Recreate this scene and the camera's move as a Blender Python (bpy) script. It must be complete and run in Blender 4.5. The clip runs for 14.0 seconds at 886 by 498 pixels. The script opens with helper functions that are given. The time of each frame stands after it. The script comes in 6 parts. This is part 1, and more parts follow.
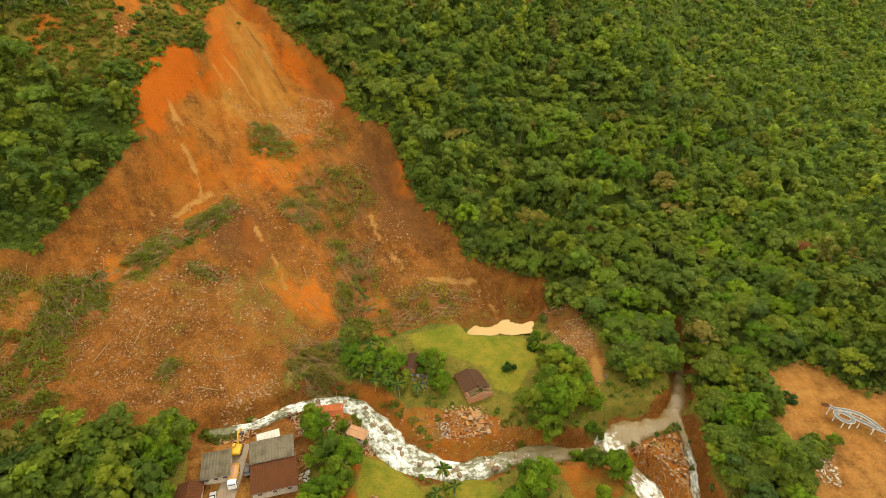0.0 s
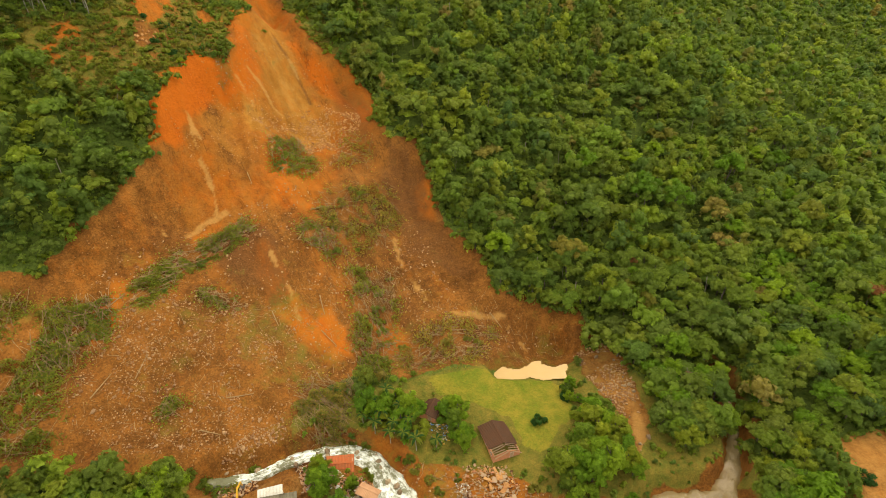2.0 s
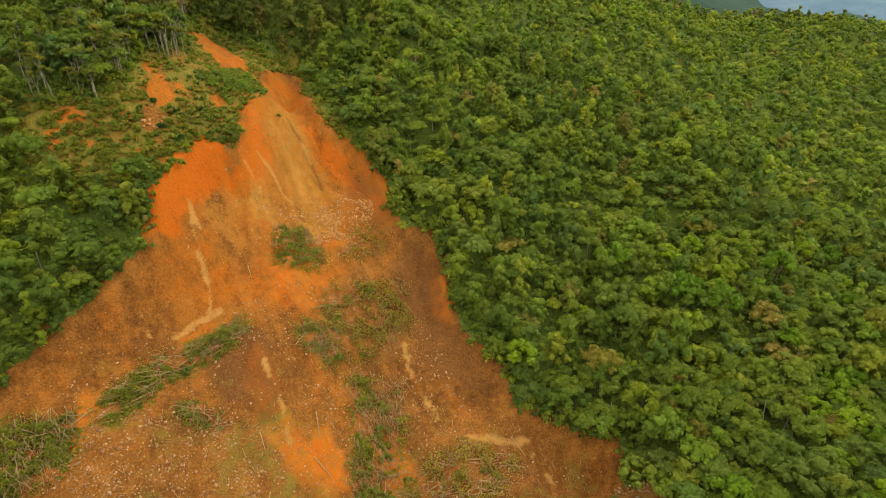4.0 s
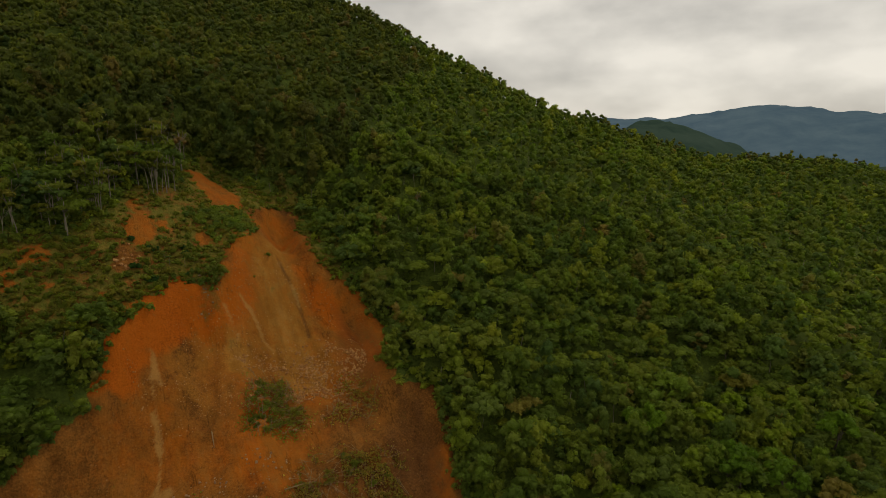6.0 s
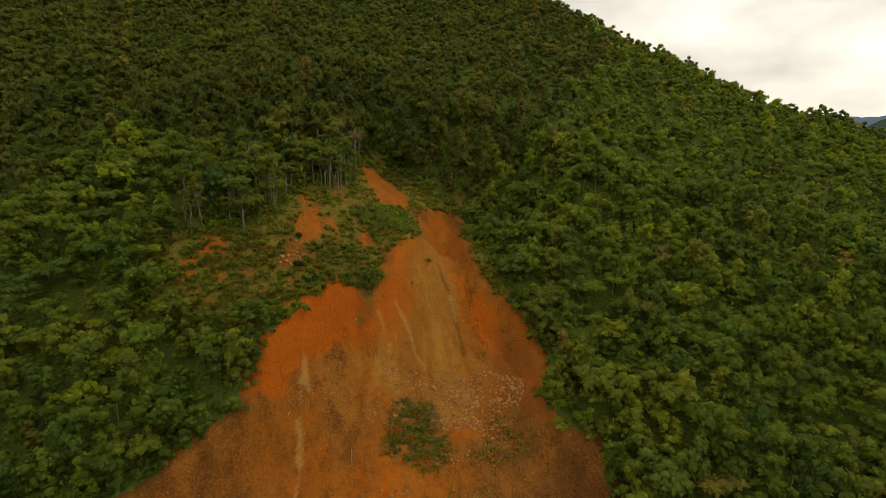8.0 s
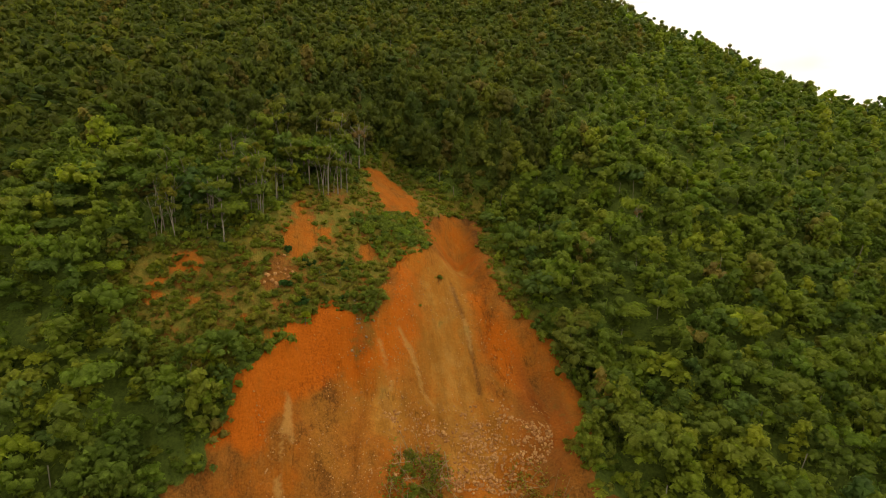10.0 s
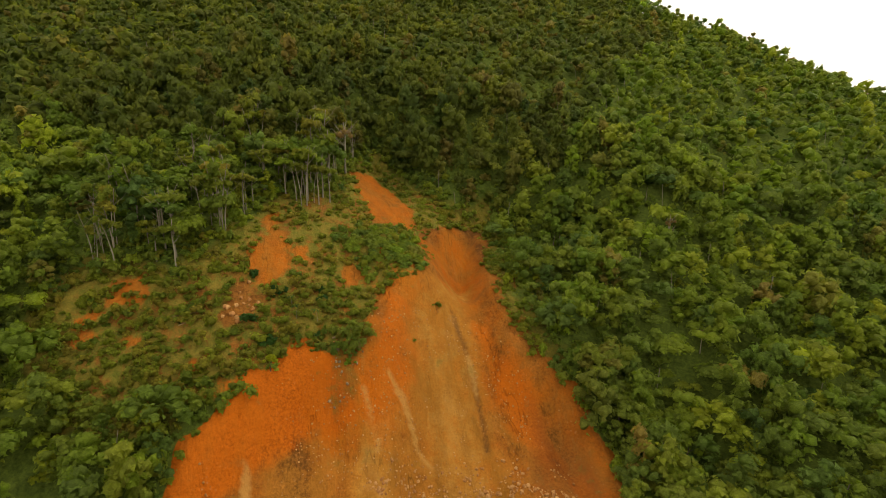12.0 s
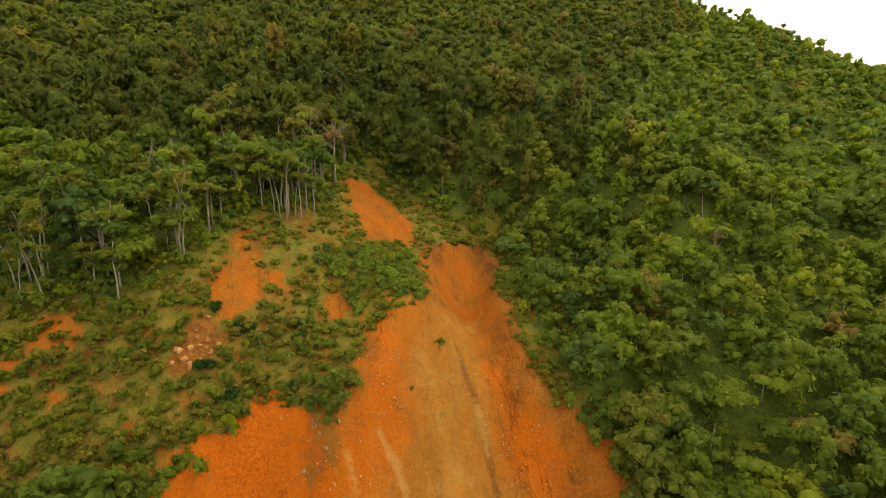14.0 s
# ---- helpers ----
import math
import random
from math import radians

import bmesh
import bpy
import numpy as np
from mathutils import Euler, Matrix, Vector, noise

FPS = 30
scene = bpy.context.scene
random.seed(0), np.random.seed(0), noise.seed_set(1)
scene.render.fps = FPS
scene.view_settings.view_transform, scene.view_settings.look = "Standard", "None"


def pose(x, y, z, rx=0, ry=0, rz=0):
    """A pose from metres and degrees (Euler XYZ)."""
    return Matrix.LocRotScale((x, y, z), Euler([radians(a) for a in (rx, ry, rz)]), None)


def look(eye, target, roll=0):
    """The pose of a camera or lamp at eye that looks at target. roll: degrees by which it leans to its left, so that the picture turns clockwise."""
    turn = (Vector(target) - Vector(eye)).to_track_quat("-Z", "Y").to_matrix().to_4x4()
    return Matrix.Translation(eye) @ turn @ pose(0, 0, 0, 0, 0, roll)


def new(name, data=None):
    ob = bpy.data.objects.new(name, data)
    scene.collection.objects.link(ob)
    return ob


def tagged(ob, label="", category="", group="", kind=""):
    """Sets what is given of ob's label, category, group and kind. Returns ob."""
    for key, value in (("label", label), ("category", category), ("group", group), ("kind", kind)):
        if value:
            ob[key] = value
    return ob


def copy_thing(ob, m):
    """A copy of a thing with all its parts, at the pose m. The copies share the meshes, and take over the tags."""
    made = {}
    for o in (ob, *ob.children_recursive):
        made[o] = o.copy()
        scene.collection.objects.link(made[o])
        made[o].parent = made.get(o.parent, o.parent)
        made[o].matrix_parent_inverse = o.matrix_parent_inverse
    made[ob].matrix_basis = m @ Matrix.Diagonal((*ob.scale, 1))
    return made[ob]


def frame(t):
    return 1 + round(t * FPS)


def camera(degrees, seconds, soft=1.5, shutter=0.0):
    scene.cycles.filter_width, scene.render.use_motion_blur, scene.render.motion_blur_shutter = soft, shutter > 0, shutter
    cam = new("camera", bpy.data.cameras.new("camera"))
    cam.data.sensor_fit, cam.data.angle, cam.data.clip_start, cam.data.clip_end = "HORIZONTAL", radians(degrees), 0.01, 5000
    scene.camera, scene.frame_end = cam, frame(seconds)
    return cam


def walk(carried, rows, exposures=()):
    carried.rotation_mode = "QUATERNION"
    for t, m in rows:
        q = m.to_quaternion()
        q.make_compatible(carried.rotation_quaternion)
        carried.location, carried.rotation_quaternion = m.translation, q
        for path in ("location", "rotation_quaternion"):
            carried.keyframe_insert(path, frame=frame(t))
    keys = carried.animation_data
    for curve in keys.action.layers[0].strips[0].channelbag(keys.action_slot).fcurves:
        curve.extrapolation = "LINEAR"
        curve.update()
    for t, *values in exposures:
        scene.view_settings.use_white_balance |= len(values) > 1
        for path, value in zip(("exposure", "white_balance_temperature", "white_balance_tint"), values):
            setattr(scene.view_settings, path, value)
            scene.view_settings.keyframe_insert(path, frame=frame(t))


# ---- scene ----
cam = camera(78.8, 14.0, soft=0.6)
PATH = [
    (0, (-0.235, 0.097, 139.783), (-0.092, 1.768, 138.694), 0.1),
    (0.5, (0.512, 4.798, 140.01), (0.647, 6.47, 138.921), -0.1),
    (1, (0.944, 9.834, 140.149), (1.075, 11.507, 139.06), -0.1),
    (1.5, (1.799, 15.26, 140.058), (1.927, 16.934, 138.97), -0.2),
    (1.72, (2.06, 17.9, 139.95), (2.16, 19.57, 138.865), -0.2),
    (2, (2.338, 21.204, 139.804), (2.369, 22.883, 138.718), -0.2),
    (2.5, (3.431, 27.299, 139.907), (3.416, 28.978, 138.82), -0.3),
    (3, (3.86, 33.487, 139.759), (3.834, 35.167, 138.673), -0.3),
    (3.5, (3.959, 40.106, 139.683), (3.925, 41.785, 138.598), -0.2),
    (3.7, (4.113, 43.269, 140.015), (4.076, 44.944, 138.923), -0.2),
    (3.8, (3.958, 44.806, 140.206), (3.921, 46.488, 139.125), -0.2),
    (3.9, (3.656, 46.422, 140.361), (3.618, 48.164, 139.379), -0.1),
    (4, (3.456, 47.972, 140.601), (3.418, 49.771, 139.728), 0.0),
    (4.1, (3.386, 49.439, 140.606), (3.346, 51.292, 139.854), 0.1),
    (4.2, (3.275, 50.726, 140.584), (3.233, 52.624, 139.956), 0.1),
    (6.3, (1.426, 79.55, 137.719), (1.384, 81.505, 137.304), 0.4),
    (6.5, (1.225, 82.308, 137.544), (1.183, 84.265, 137.13), 0.4),
    (7, (0.176, 89.806, 137.545), (0.029, 91.757, 137.129), 0.5),
    (7.5, (-0.854, 97.07, 137.657), (-1.299, 98.973, 137.236), 0.6),
    (8, (-1.342, 104.187, 137.755), (-2.006, 106.025, 137.328), 0.7),
    (8.2, (-1.723, 107.098, 137.751), (-2.404, 108.929, 137.324), 0.6),
    (10.3, (-12.828, 140.473, 137.537), (-13.558, 142.282, 137.094), 0.5),
    (10.5, (-14.045, 143.596, 137.395), (-14.774, 145.405, 136.952), 0.4),
    (11, (-16.736, 151.452, 137.357), (-17.468, 153.26, 136.913), 0.2),
    (11.5, (-19.258, 159.098, 137.388), (-19.993, 160.904, 136.943), 0.1),
    (12, (-21.784, 166.215, 137.277), (-22.522, 168.019, 136.831), 0.0),
    (12.5, (-24.365, 173.115, 137.203), (-25.105, 174.919, 136.757), -0.1),
    (13, (-27.008, 180.095, 136.969), (-27.754, 181.896, 136.523), -0.1),
    (13.5, (-29.643, 186.867, 136.899), (-30.396, 188.665, 136.452), -0.2),
    (14, (-31.893, 192.81, 136.801), (-32.654, 194.606, 136.358), -0.3),
]
EXPOSURES = [(0, 0.73, 6900, 10), (3.8, 0.74, 6900, 10), (4.2, 0.80, 6800, 10), (5.0, 0.0, 6800, 10), (6.3, -1.15, 7000, 12), (7.5, -1.0, 7200, 12),
             (8.2, -0.36, 7300, 12), (10.3, 0.0, 7400, 12), (12, 0.24, 7400, 12), (14, 0.53, 7400, 12)]
walk(cam, [(t, look(eye, target, roll)) for t, eye, target, roll in PATH], EXPOSURES)

# ---- light: an overcast sky with a weak, wide sun ----
SUN_ELEVATION, SUN_AZIMUTH = radians(52), radians(35)
world = bpy.data.worlds.new("overcast")
scene.world = world
world.use_nodes = True
wn, wl = world.node_tree.nodes, world.node_tree.links
wn.clear()
w_out, w_bg = wn.new("ShaderNodeOutputWorld"), wn.new("ShaderNodeBackground")
w_sky, w_co, w_map = wn.new("ShaderNodeTexSky"), wn.new("ShaderNodeTexCoord"), wn.new("ShaderNodeMapping")
w_noise, w_ramp, w_mix, w_scale = wn.new("ShaderNodeTexNoise"), wn.new("ShaderNodeValToRGB"), wn.new("ShaderNodeMixRGB"), wn.new("ShaderNodeMixRGB")
w_sky.sky_type, w_sky.sun_disc = "NISHITA", False
w_sky.sun_elevation, w_sky.sun_rotation = SUN_ELEVATION, SUN_AZIMUTH
w_map.inputs["Scale"].default_value = (1.0, 1.0, 2.1)
w_noise.inputs["Scale"].default_value, w_noise.inputs["Detail"].default_value, w_noise.inputs["Roughness"].default_value = 4.2, 6.0, 0.48
w_ramp.color_ramp.elements[0].position, w_ramp.color_ramp.elements[0].color = 0.36, (1.08, 1.07, 1.0, 1)
w_ramp.color_ramp.elements[1].position, w_ramp.color_ramp.elements[1].color = 0.64, (1.85, 1.82, 1.68, 1)
w_scale.blend_type, w_scale.inputs[0].default_value = "MULTIPLY", 1.0
w_scale.inputs[2].default_value = (0.1, 0.1, 0.1, 1)
w_mix.inputs[0].default_value = 0.88
wl.new(w_co.outputs["Generated"], w_map.inputs["Vector"])
wl.new(w_map.outputs[0], w_noise.inputs["Vector"])
wl.new(w_noise.outputs["Fac"], w_ramp.inputs[0])
wl.new(w_sky.outputs[0], w_scale.inputs[1])
wl.new(w_scale.outputs[0], w_mix.inputs[1])
wl.new(w_ramp.outputs[0], w_mix.inputs[2])
wl.new(w_mix.outputs[0], w_bg.inputs["Color"])
w_bg.inputs["Strength"].default_value = 1.0
wl.new(w_bg.outputs[0], w_out.inputs[0])
sun = new("sun", bpy.data.lights.new("sun", "SUN"))
sun.data.energy, sun.data.angle, sun.data.color = 1.0, radians(14), (1.0, 0.93, 0.80)
sun.matrix_world = look((0, 0, 0), (-math.sin(SUN_AZIMUTH) * math.cos(SUN_ELEVATION), -math.cos(SUN_AZIMUTH) * math.cos(SUN_ELEVATION), -math.sin(SUN_ELEVATION)))

# ---- materials ----
class Nodes:
    """A small writer of node materials."""

    def __init__(self, name, rough=0.8, spec=0.3):
        self.m = bpy.data.materials.new(name)
        self.m.use_nodes = True
        self.t = self.m.node_tree
        self.b = self.t.nodes["Principled BSDF"]
        self.b.inputs["Roughness"].default_value = rough
        self.b.inputs["Specular IOR Level"].default_value = spec

    def add(self, kind, **values):
        n = self.t.nodes.new(kind)
        for key, value in values.items():
            n.inputs[key.replace("_", " ")].default_value = value
        return n

    def link(self, a, b):
        self.t.links.new(a, b)

    def coords(self, scale=(1, 1, 1), turn=0.0):
        c, m = self.add("ShaderNodeTexCoord"), self.add("ShaderNodeMapping")
        self.link(c.outputs["Object"], m.inputs["Vector"])
        m.inputs["Scale"].default_value = scale
        if turn:
            m2 = self.add("ShaderNodeMapping")
            m2.inputs["Rotation"].default_value = (0, 0, turn)
            self.link(c.outputs["Object"], m2.inputs["Vector"])
            self.link(m2.outputs[0], m.inputs["Vector"])
        return m.outputs[0]

    def noise(self, scale, detail=4.0, rough=0.55, at=None):
        n = self.add("ShaderNodeTexNoise", Scale=scale, Detail=detail, Roughness=rough)
        self.link(at if at is not None else self.coords(), n.inputs["Vector"])
        return n.outputs["Fac"]

    def ramp(self, value, stops, smooth=False):
        r = self.add("ShaderNodeValToRGB")
        r.color_ramp.interpolation = "EASE" if smooth else "LINEAR"
        while len(r.color_ramp.elements) < len(stops):
            r.color_ramp.elements.new(0.5)
        for e, (p, c) in zip(r.color_ramp.elements, stops):
            e.position = p
            e.color = (*c, 1) if not isinstance(c, (int, float)) else (c, c, c, 1)
        self.link(value, r.inputs[0])
        return r.outputs[0]

    def mix(self, fac, a, b, kind="MIX"):
        n = self.add("ShaderNodeMixRGB")
        n.blend_type = kind
        for socket, v in zip(n.inputs, (fac, a, b)):
            if isinstance(v, (int, float)):
                socket.default_value = v if socket.type == "VALUE" else (v, v, v, 1)
            elif isinstance(v, tuple):
                socket.default_value = (*v, 1)
            else:
                self.link(v, socket)
        return n.outputs[0]

    def math(self, op, a, b=0.0, c=0.0, clamp=False):
        n = self.add("ShaderNodeMath")
        n.operation, n.use_clamp = op, clamp
        for socket, v in zip(n.inputs, (a, b, c)):
            if isinstance(v, (int, float)):
                socket.default_value = v
            else:
                self.link(v, socket)
        return n.outputs[0]

    def attribute(self, name):
        n = self.add("ShaderNodeAttribute")
        n.attribute_name = name
        return n.outputs["Fac"]

    def bump(self, height, strength=0.4, distance=0.1):
        n = self.add("ShaderNodeBump", Strength=strength, Distance=distance)
        self.link(height, n.inputs["Height"])
        self.link(n.outputs[0], self.b.inputs["Normal"])

    def done(self, colour=None):
        if colour is not None:
            if isinstance(colour, tuple):
                self.b.inputs["Base Color"].default_value = (*colour, 1)
            else:
                self.link(colour, self.b.inputs["Base Color"])
        return self.m


def plain(name, colour, rough=0.7, grain=1.5, wear=0.35, metal=0.0, dirt=(0.20, 0.11, 0.05)):
    """Paint, plaster, metal or timber with grain and dirt at two scales."""
    n = Nodes(name, rough, 0.12 if rough > 0.6 else 0.4)
    n.b.inputs["Metallic"].default_value = metal
    fine = n.noise(grain * 6, 5, 0.7)
    broad = n.ramp(n.noise(grain * 0.7, 3), [(0.42, 0.0), (0.72, 1.0)])
    tone = n.mix(1.0, colour, n.ramp(fine, [(0.3, 0.72), (0.7, 1.12)]), "MULTIPLY")
    info = n.add("ShaderNodeObjectInfo")
    tone = n.mix(n.math("MULTIPLY", info.outputs["Random"], 0.25), tone, dirt)
    n.bump(fine, 0.2, 0.03)
    return n.done(n.mix(n.math("MULTIPLY", broad, wear), tone, dirt))


def leaf_material(name, stops, gloss=0.6):
    """Foliage: each tree takes its tone from a ramp, each leaf cluster varies round it."""
    n = Nodes(name, gloss, 0.12)
    info, geo = n.add("ShaderNodeObjectInfo"), n.add("ShaderNodeNewGeometry")
    pick = n.math("FRACT", n.math("ADD", n.attribute("tint"), info.outputs["Random"]))
    tone = n.ramp(pick, stops)
    island = n.ramp(geo.outputs["Random Per Island"], [(0.0, 0.82), (0.75, 1.04), (1.0, 1.24)])
    colour = n.mix(1.0, tone, island, "MULTIPLY")
    bits = n.noise(3.2, 6, 0.8)
    colour = n.mix(1.0, colour, n.ramp(bits, [(0.34, 0.66), (0.66, 1.42)]), "MULTIPLY")
    n.bump(bits, 0.9, 0.5)
    patch = n.ramp(n.noise(0.035, 3), [(0.35, (1.02, 1.00, 0.88)), (0.65, (1.48, 1.30, 0.98))])
    colour = n.mix(1.0, colour, patch, "MULTIPLY")
    n.link(colour, n.b.inputs["Base Color"])
    out = n.t.nodes["Material Output"]
    back, both = n.add("ShaderNodeBsdfTranslucent"), n.add("ShaderNodeMixShader")
    n.link(n.mix(1.0, colour, (1.22, 1.3, 0.75), "MULTIPLY"), back.inputs["Color"])
    both.inputs[0].default_value = 0.5
    n.link(n.b.outputs[0], both.inputs[1])
    n.link(back.outputs[0], both.inputs[2])
    n.link(both.outputs[0], out.inputs["Surface"])
    return n.m


FOREST_LEAF = leaf_material("forest_leaf", [
    (0.00, (0.078, 0.128, 0.024)), (0.16, (0.116, 0.176, 0.024)), (0.34, (0.148, 0.201, 0.025)), (0.50, (0.100, 0.150, 0.028)),
    (0.62, (0.166, 0.210, 0.028)), (0.74, (0.075, 0.130, 0.034)), (0.84, (0.148, 0.228, 0.024)), (0.91, (0.203, 0.246, 0.027)),
    (0.96, (0.137, 0.177, 0.030)), (0.985, (0.211, 0.171, 0.048)), (1.00, (0.091, 0.139, 0.026))])
# Browner leaves; the upper-left vignette's dimness is put into their tone too.
DIMMED_BROWN_LEAF = leaf_material("dimmed_brown_leaf", [
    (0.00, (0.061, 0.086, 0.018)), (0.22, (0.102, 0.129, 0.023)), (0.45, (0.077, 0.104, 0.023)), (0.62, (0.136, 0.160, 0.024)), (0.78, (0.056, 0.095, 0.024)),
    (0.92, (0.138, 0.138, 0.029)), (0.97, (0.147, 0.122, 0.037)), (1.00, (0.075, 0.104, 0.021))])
BRIGHT_LEAF = leaf_material("bright_leaf", [
    (0.0, (0.088, 0.171, 0.014)), (0.3, (0.119, 0.212, 0.014)), (0.6, (0.181, 0.266, 0.017)), (0.8, (0.081, 0.136, 0.019)), (1.0, (0.200, 0.236, 0.018))])
SCRUB_LEAF = leaf_material("scrub_leaf", [
    (0.0, (0.105, 0.140, 0.018)), (0.4, (0.140, 0.175, 0.020)), (0.7, (0.185, 0.165, 0.028)), (1.0, (0.085, 0.135, 0.018))])
STRAW_LEAF = leaf_material("straw_leaf", [
    (0.0, (0.190, 0.177, 0.029)), (0.3, (0.257, 0.187, 0.043)), (0.6, (0.134, 0.166, 0.024)), (0.8, (0.179, 0.182, 0.029)), (1.0, (0.335, 0.215, 0.074))])
TORN_LEAF = leaf_material("torn_brush_leaf", [(0.0, (0.115, 0.155, 0.019)), (0.4, (0.150, 0.195, 0.022)), (0.7, (0.21, 0.185, 0.036)), (1.0, (0.10, 0.14, 0.019))])
DARK_LEAF = leaf_material("dark_bush_leaf", [(0.0, (0.024, 0.066, 0.014)), (1.0, (0.036, 0.090, 0.017))])
YELLOW_LEAF = leaf_material("yellow_green_leaf", [(0.0, (0.20, 0.26, 0.014)), (1.0, (0.24, 0.27, 0.017))])
DRY_LEAF = leaf_material("dry_leaf", [(0.0, (0.16, 0.115, 0.05)), (1.0, (0.21, 0.15, 0.06))])
RED_LEAF = leaf_material("russet_leaf", [(0.0, (0.20, 0.085, 0.033)), (1.0, (0.24, 0.12, 0.038))])


def bark_material(name, dark, light):
    n = Nodes(name, 0.85)
    streak = n.noise(1.2, 5, 0.6, n.coords((1, 1, 0.15)))
    info = n.add("ShaderNodeObjectInfo")
    n.bump(streak, 0.4, 0.05)
    return n.done(n.mix(n.math("MULTIPLY", info.outputs["Random"], 0.4), n.ramp(streak, [(0.35, dark), (0.68, light)]), dark))


BARK = bark_material("brown_bark", (0.06, 0.045, 0.03), (0.17, 0.14, 0.10))
PALE_BARK = bark_material("pale_bark", (0.15, 0.125, 0.08), (0.35, 0.31, 0.23))
STRAW = bark_material("dry_stem", (0.17, 0.10, 0.035), (0.38, 0.26, 0.12))
SLOPE_TURN = radians(-34)


def ground_material():
    """Forest floor, bare clay in its several tints, and grass, told apart by what lies where."""
    n = Nodes("ground", 0.95, 0.06)
    edge = n.math("SUBTRACT", n.noise(0.22, 8, 0.72), 0.5)
    rill = n.noise(1.0, 7, 0.66, n.coords((0.22, 0.050, 0.05), SLOPE_TURN))
    fine_rill = n.noise(1.0, 5, 0.65, n.coords((0.9, 0.16, 0.16), SLOPE_TURN))
    edge2 = n.math("ADD", edge, n.math("MULTIPLY", n.math("SUBTRACT", rill, 0.5), 0.8))

    def mask(name, hard=4.0, ragged=1.1, by=None):
        v = n.math("ADD", n.attribute(name), n.math("MULTIPLY", edge if by is None else by, ragged))
        return n.math("MULTIPLY_ADD", n.math("SUBTRACT", v, 0.5), hard, 0.5, clamp=True)

    grain = n.noise(1.6, 8, 0.75)
    lumps = n.noise(0.42, 6, 0.7)
    broad = n.noise(0.045, 5, 0.62)
    floor = n.mix(n.ramp(n.noise(0.9, 6, 0.75), [(0.35, 0.0), (0.65, 1.0)]), (0.040, 0.060, 0.010), (0.105, 0.140, 0.022))
    scrub = n.mix(n.ramp(n.noise(0.35, 8, 0.7), [(0.34, 0.0), (0.66, 1.0)]), (0.078, 0.092, 0.012), (0.190, 0.135, 0.024))
    scrub = n.mix(1.0, scrub, n.ramp(n.noise(2.6, 5, 0.8), [(0.3, 0.60), (0.7, 1.30)]), "MULTIPLY")
    brown = n.mix(n.ramp(broad, [(0.36, 0.0), (0.64, 1.0)]), (0.092, 0.034, 0.008), (0.182, 0.070, 0.013))
    brown = n.mix(n.ramp(lumps, [(0.40, 0.0), (0.70, 0.55)]), brown, (0.215, 0.090, 0.018))
    brown = n.mix(n.math("MULTIPLY", n.ramp(rill, [(0.50, 0.0), (0.75, 0.6)]), n.attribute("steep")), brown, (0.225, 0.105, 0.024))
    brown = n.mix(1.0, brown, n.ramp(n.noise(0.13, 8, 0.75), [(0.36, 0.74), (0.64, 1.38)]), "MULTIPLY")
    ochre = n.mix(n.ramp(rill, [(0.38, 0.0), (0.62, 1.0)]), (0.345, 0.150, 0.024), (0.25, 0.105, 0.016))
    orange = n.mix(n.ramp(rill, [(0.36, 0.0), (0.64, 1.0)]), (0.375, 0.088, 0.006), (0.32, 0.102, 0.010))
    orange = n.mix(n.ramp(n.noise(0.07, 6, 0.65), [(0.44, 0.0), (0.60, 0.8)]), orange, (0.25, 0.092, 0.013))
    orange = n.mix(n.ramp(fine_rill, [(0.50, 0.0), (0.74, 0.40)]), orange, (0.33, 0.155, 0.036))
    pale = n.mix(grain, (0.30, 0.145, 0.032), (0.44, 0.240, 0.070))
    dark = n.mix(grain, (0.075, 0.030, 0.010), (0.135, 0.058, 0.018))
    field = n.mix(n.ramp(n.noise(0.16, 8, 0.72), [(0.38, 0.0), (0.62, 1.0)]), (0.105, 0.128, 0.011), (0.215, 0.168, 0.020))
    field = n.mix(1.0, field, n.ramp(n.noise(2.2, 6, 0.8), [(0.3, 0.62), (0.7, 1.3)]), "MULTIPLY")
    soil = n.mix(mask("orange", 1.5, 1.2, edge2), brown, orange)
    soil = n.mix(mask("ochre", 1.6, 1.3, edge2), soil, ochre)
    soil = n.mix(n.math("MULTIPLY", mask("red", 1.6, 1.3, edge2), 0.85), soil, n.mix(rill, (0.385, 0.070, 0.004), (0.42, 0.112, 0.009)))
    soil = n.mix(n.math("MULTIPLY", mask("dark", 1.3, 1.2, edge2), 0.8), soil, dark)
    stone = n.add("ShaderNodeTexVoronoi", Scale=0.75)
    n.link(n.coords(), stone.inputs["Vector"])
    chip = n.math("MULTIPLY", n.ramp(stone.outputs["Distance"], [(0.10, 1.0), (0.22, 0.0)]), n.ramp(n.noise(0.2, 5, 0.65), [(0.44, 0.0), (0.62, 0.7)]))
    soil = n.mix(n.math("MULTIPLY", chip, mask("stony", 1.5)), soil, (0.36, 0.23, 0.11))
    speck = n.mix(mask("orange", 1.5, 1.2, edge2), n.ramp(grain, [(0.32, 0.48), (0.68, 1.46)]), n.ramp(grain, [(0.32, 0.88), (0.68, 1.10)]))
    soil = n.mix(1.0, soil, speck, "MULTIPLY")
    crack = n.ramp(n.noise(1.0, 4, 0.6, n.coords((0.14, 0.030, 0.03), SLOPE_TURN)), [(0.484, 1.0), (0.500, 0.62), (0.514, 1.0)])
    where = n.math("MULTIPLY", n.attribute("steep"), n.ramp(n.noise(0.035, 4, 0.6), [(0.48, 0.0), (0.58, 1.0)]))
    soil = n.mix(where, soil, n.mix(1.0, soil, crack, "MULTIPLY"))
    soil = n.mix(n.math("MULTIPLY", mask("pale", 1.6, 1.7), 0.7), soil, pale)
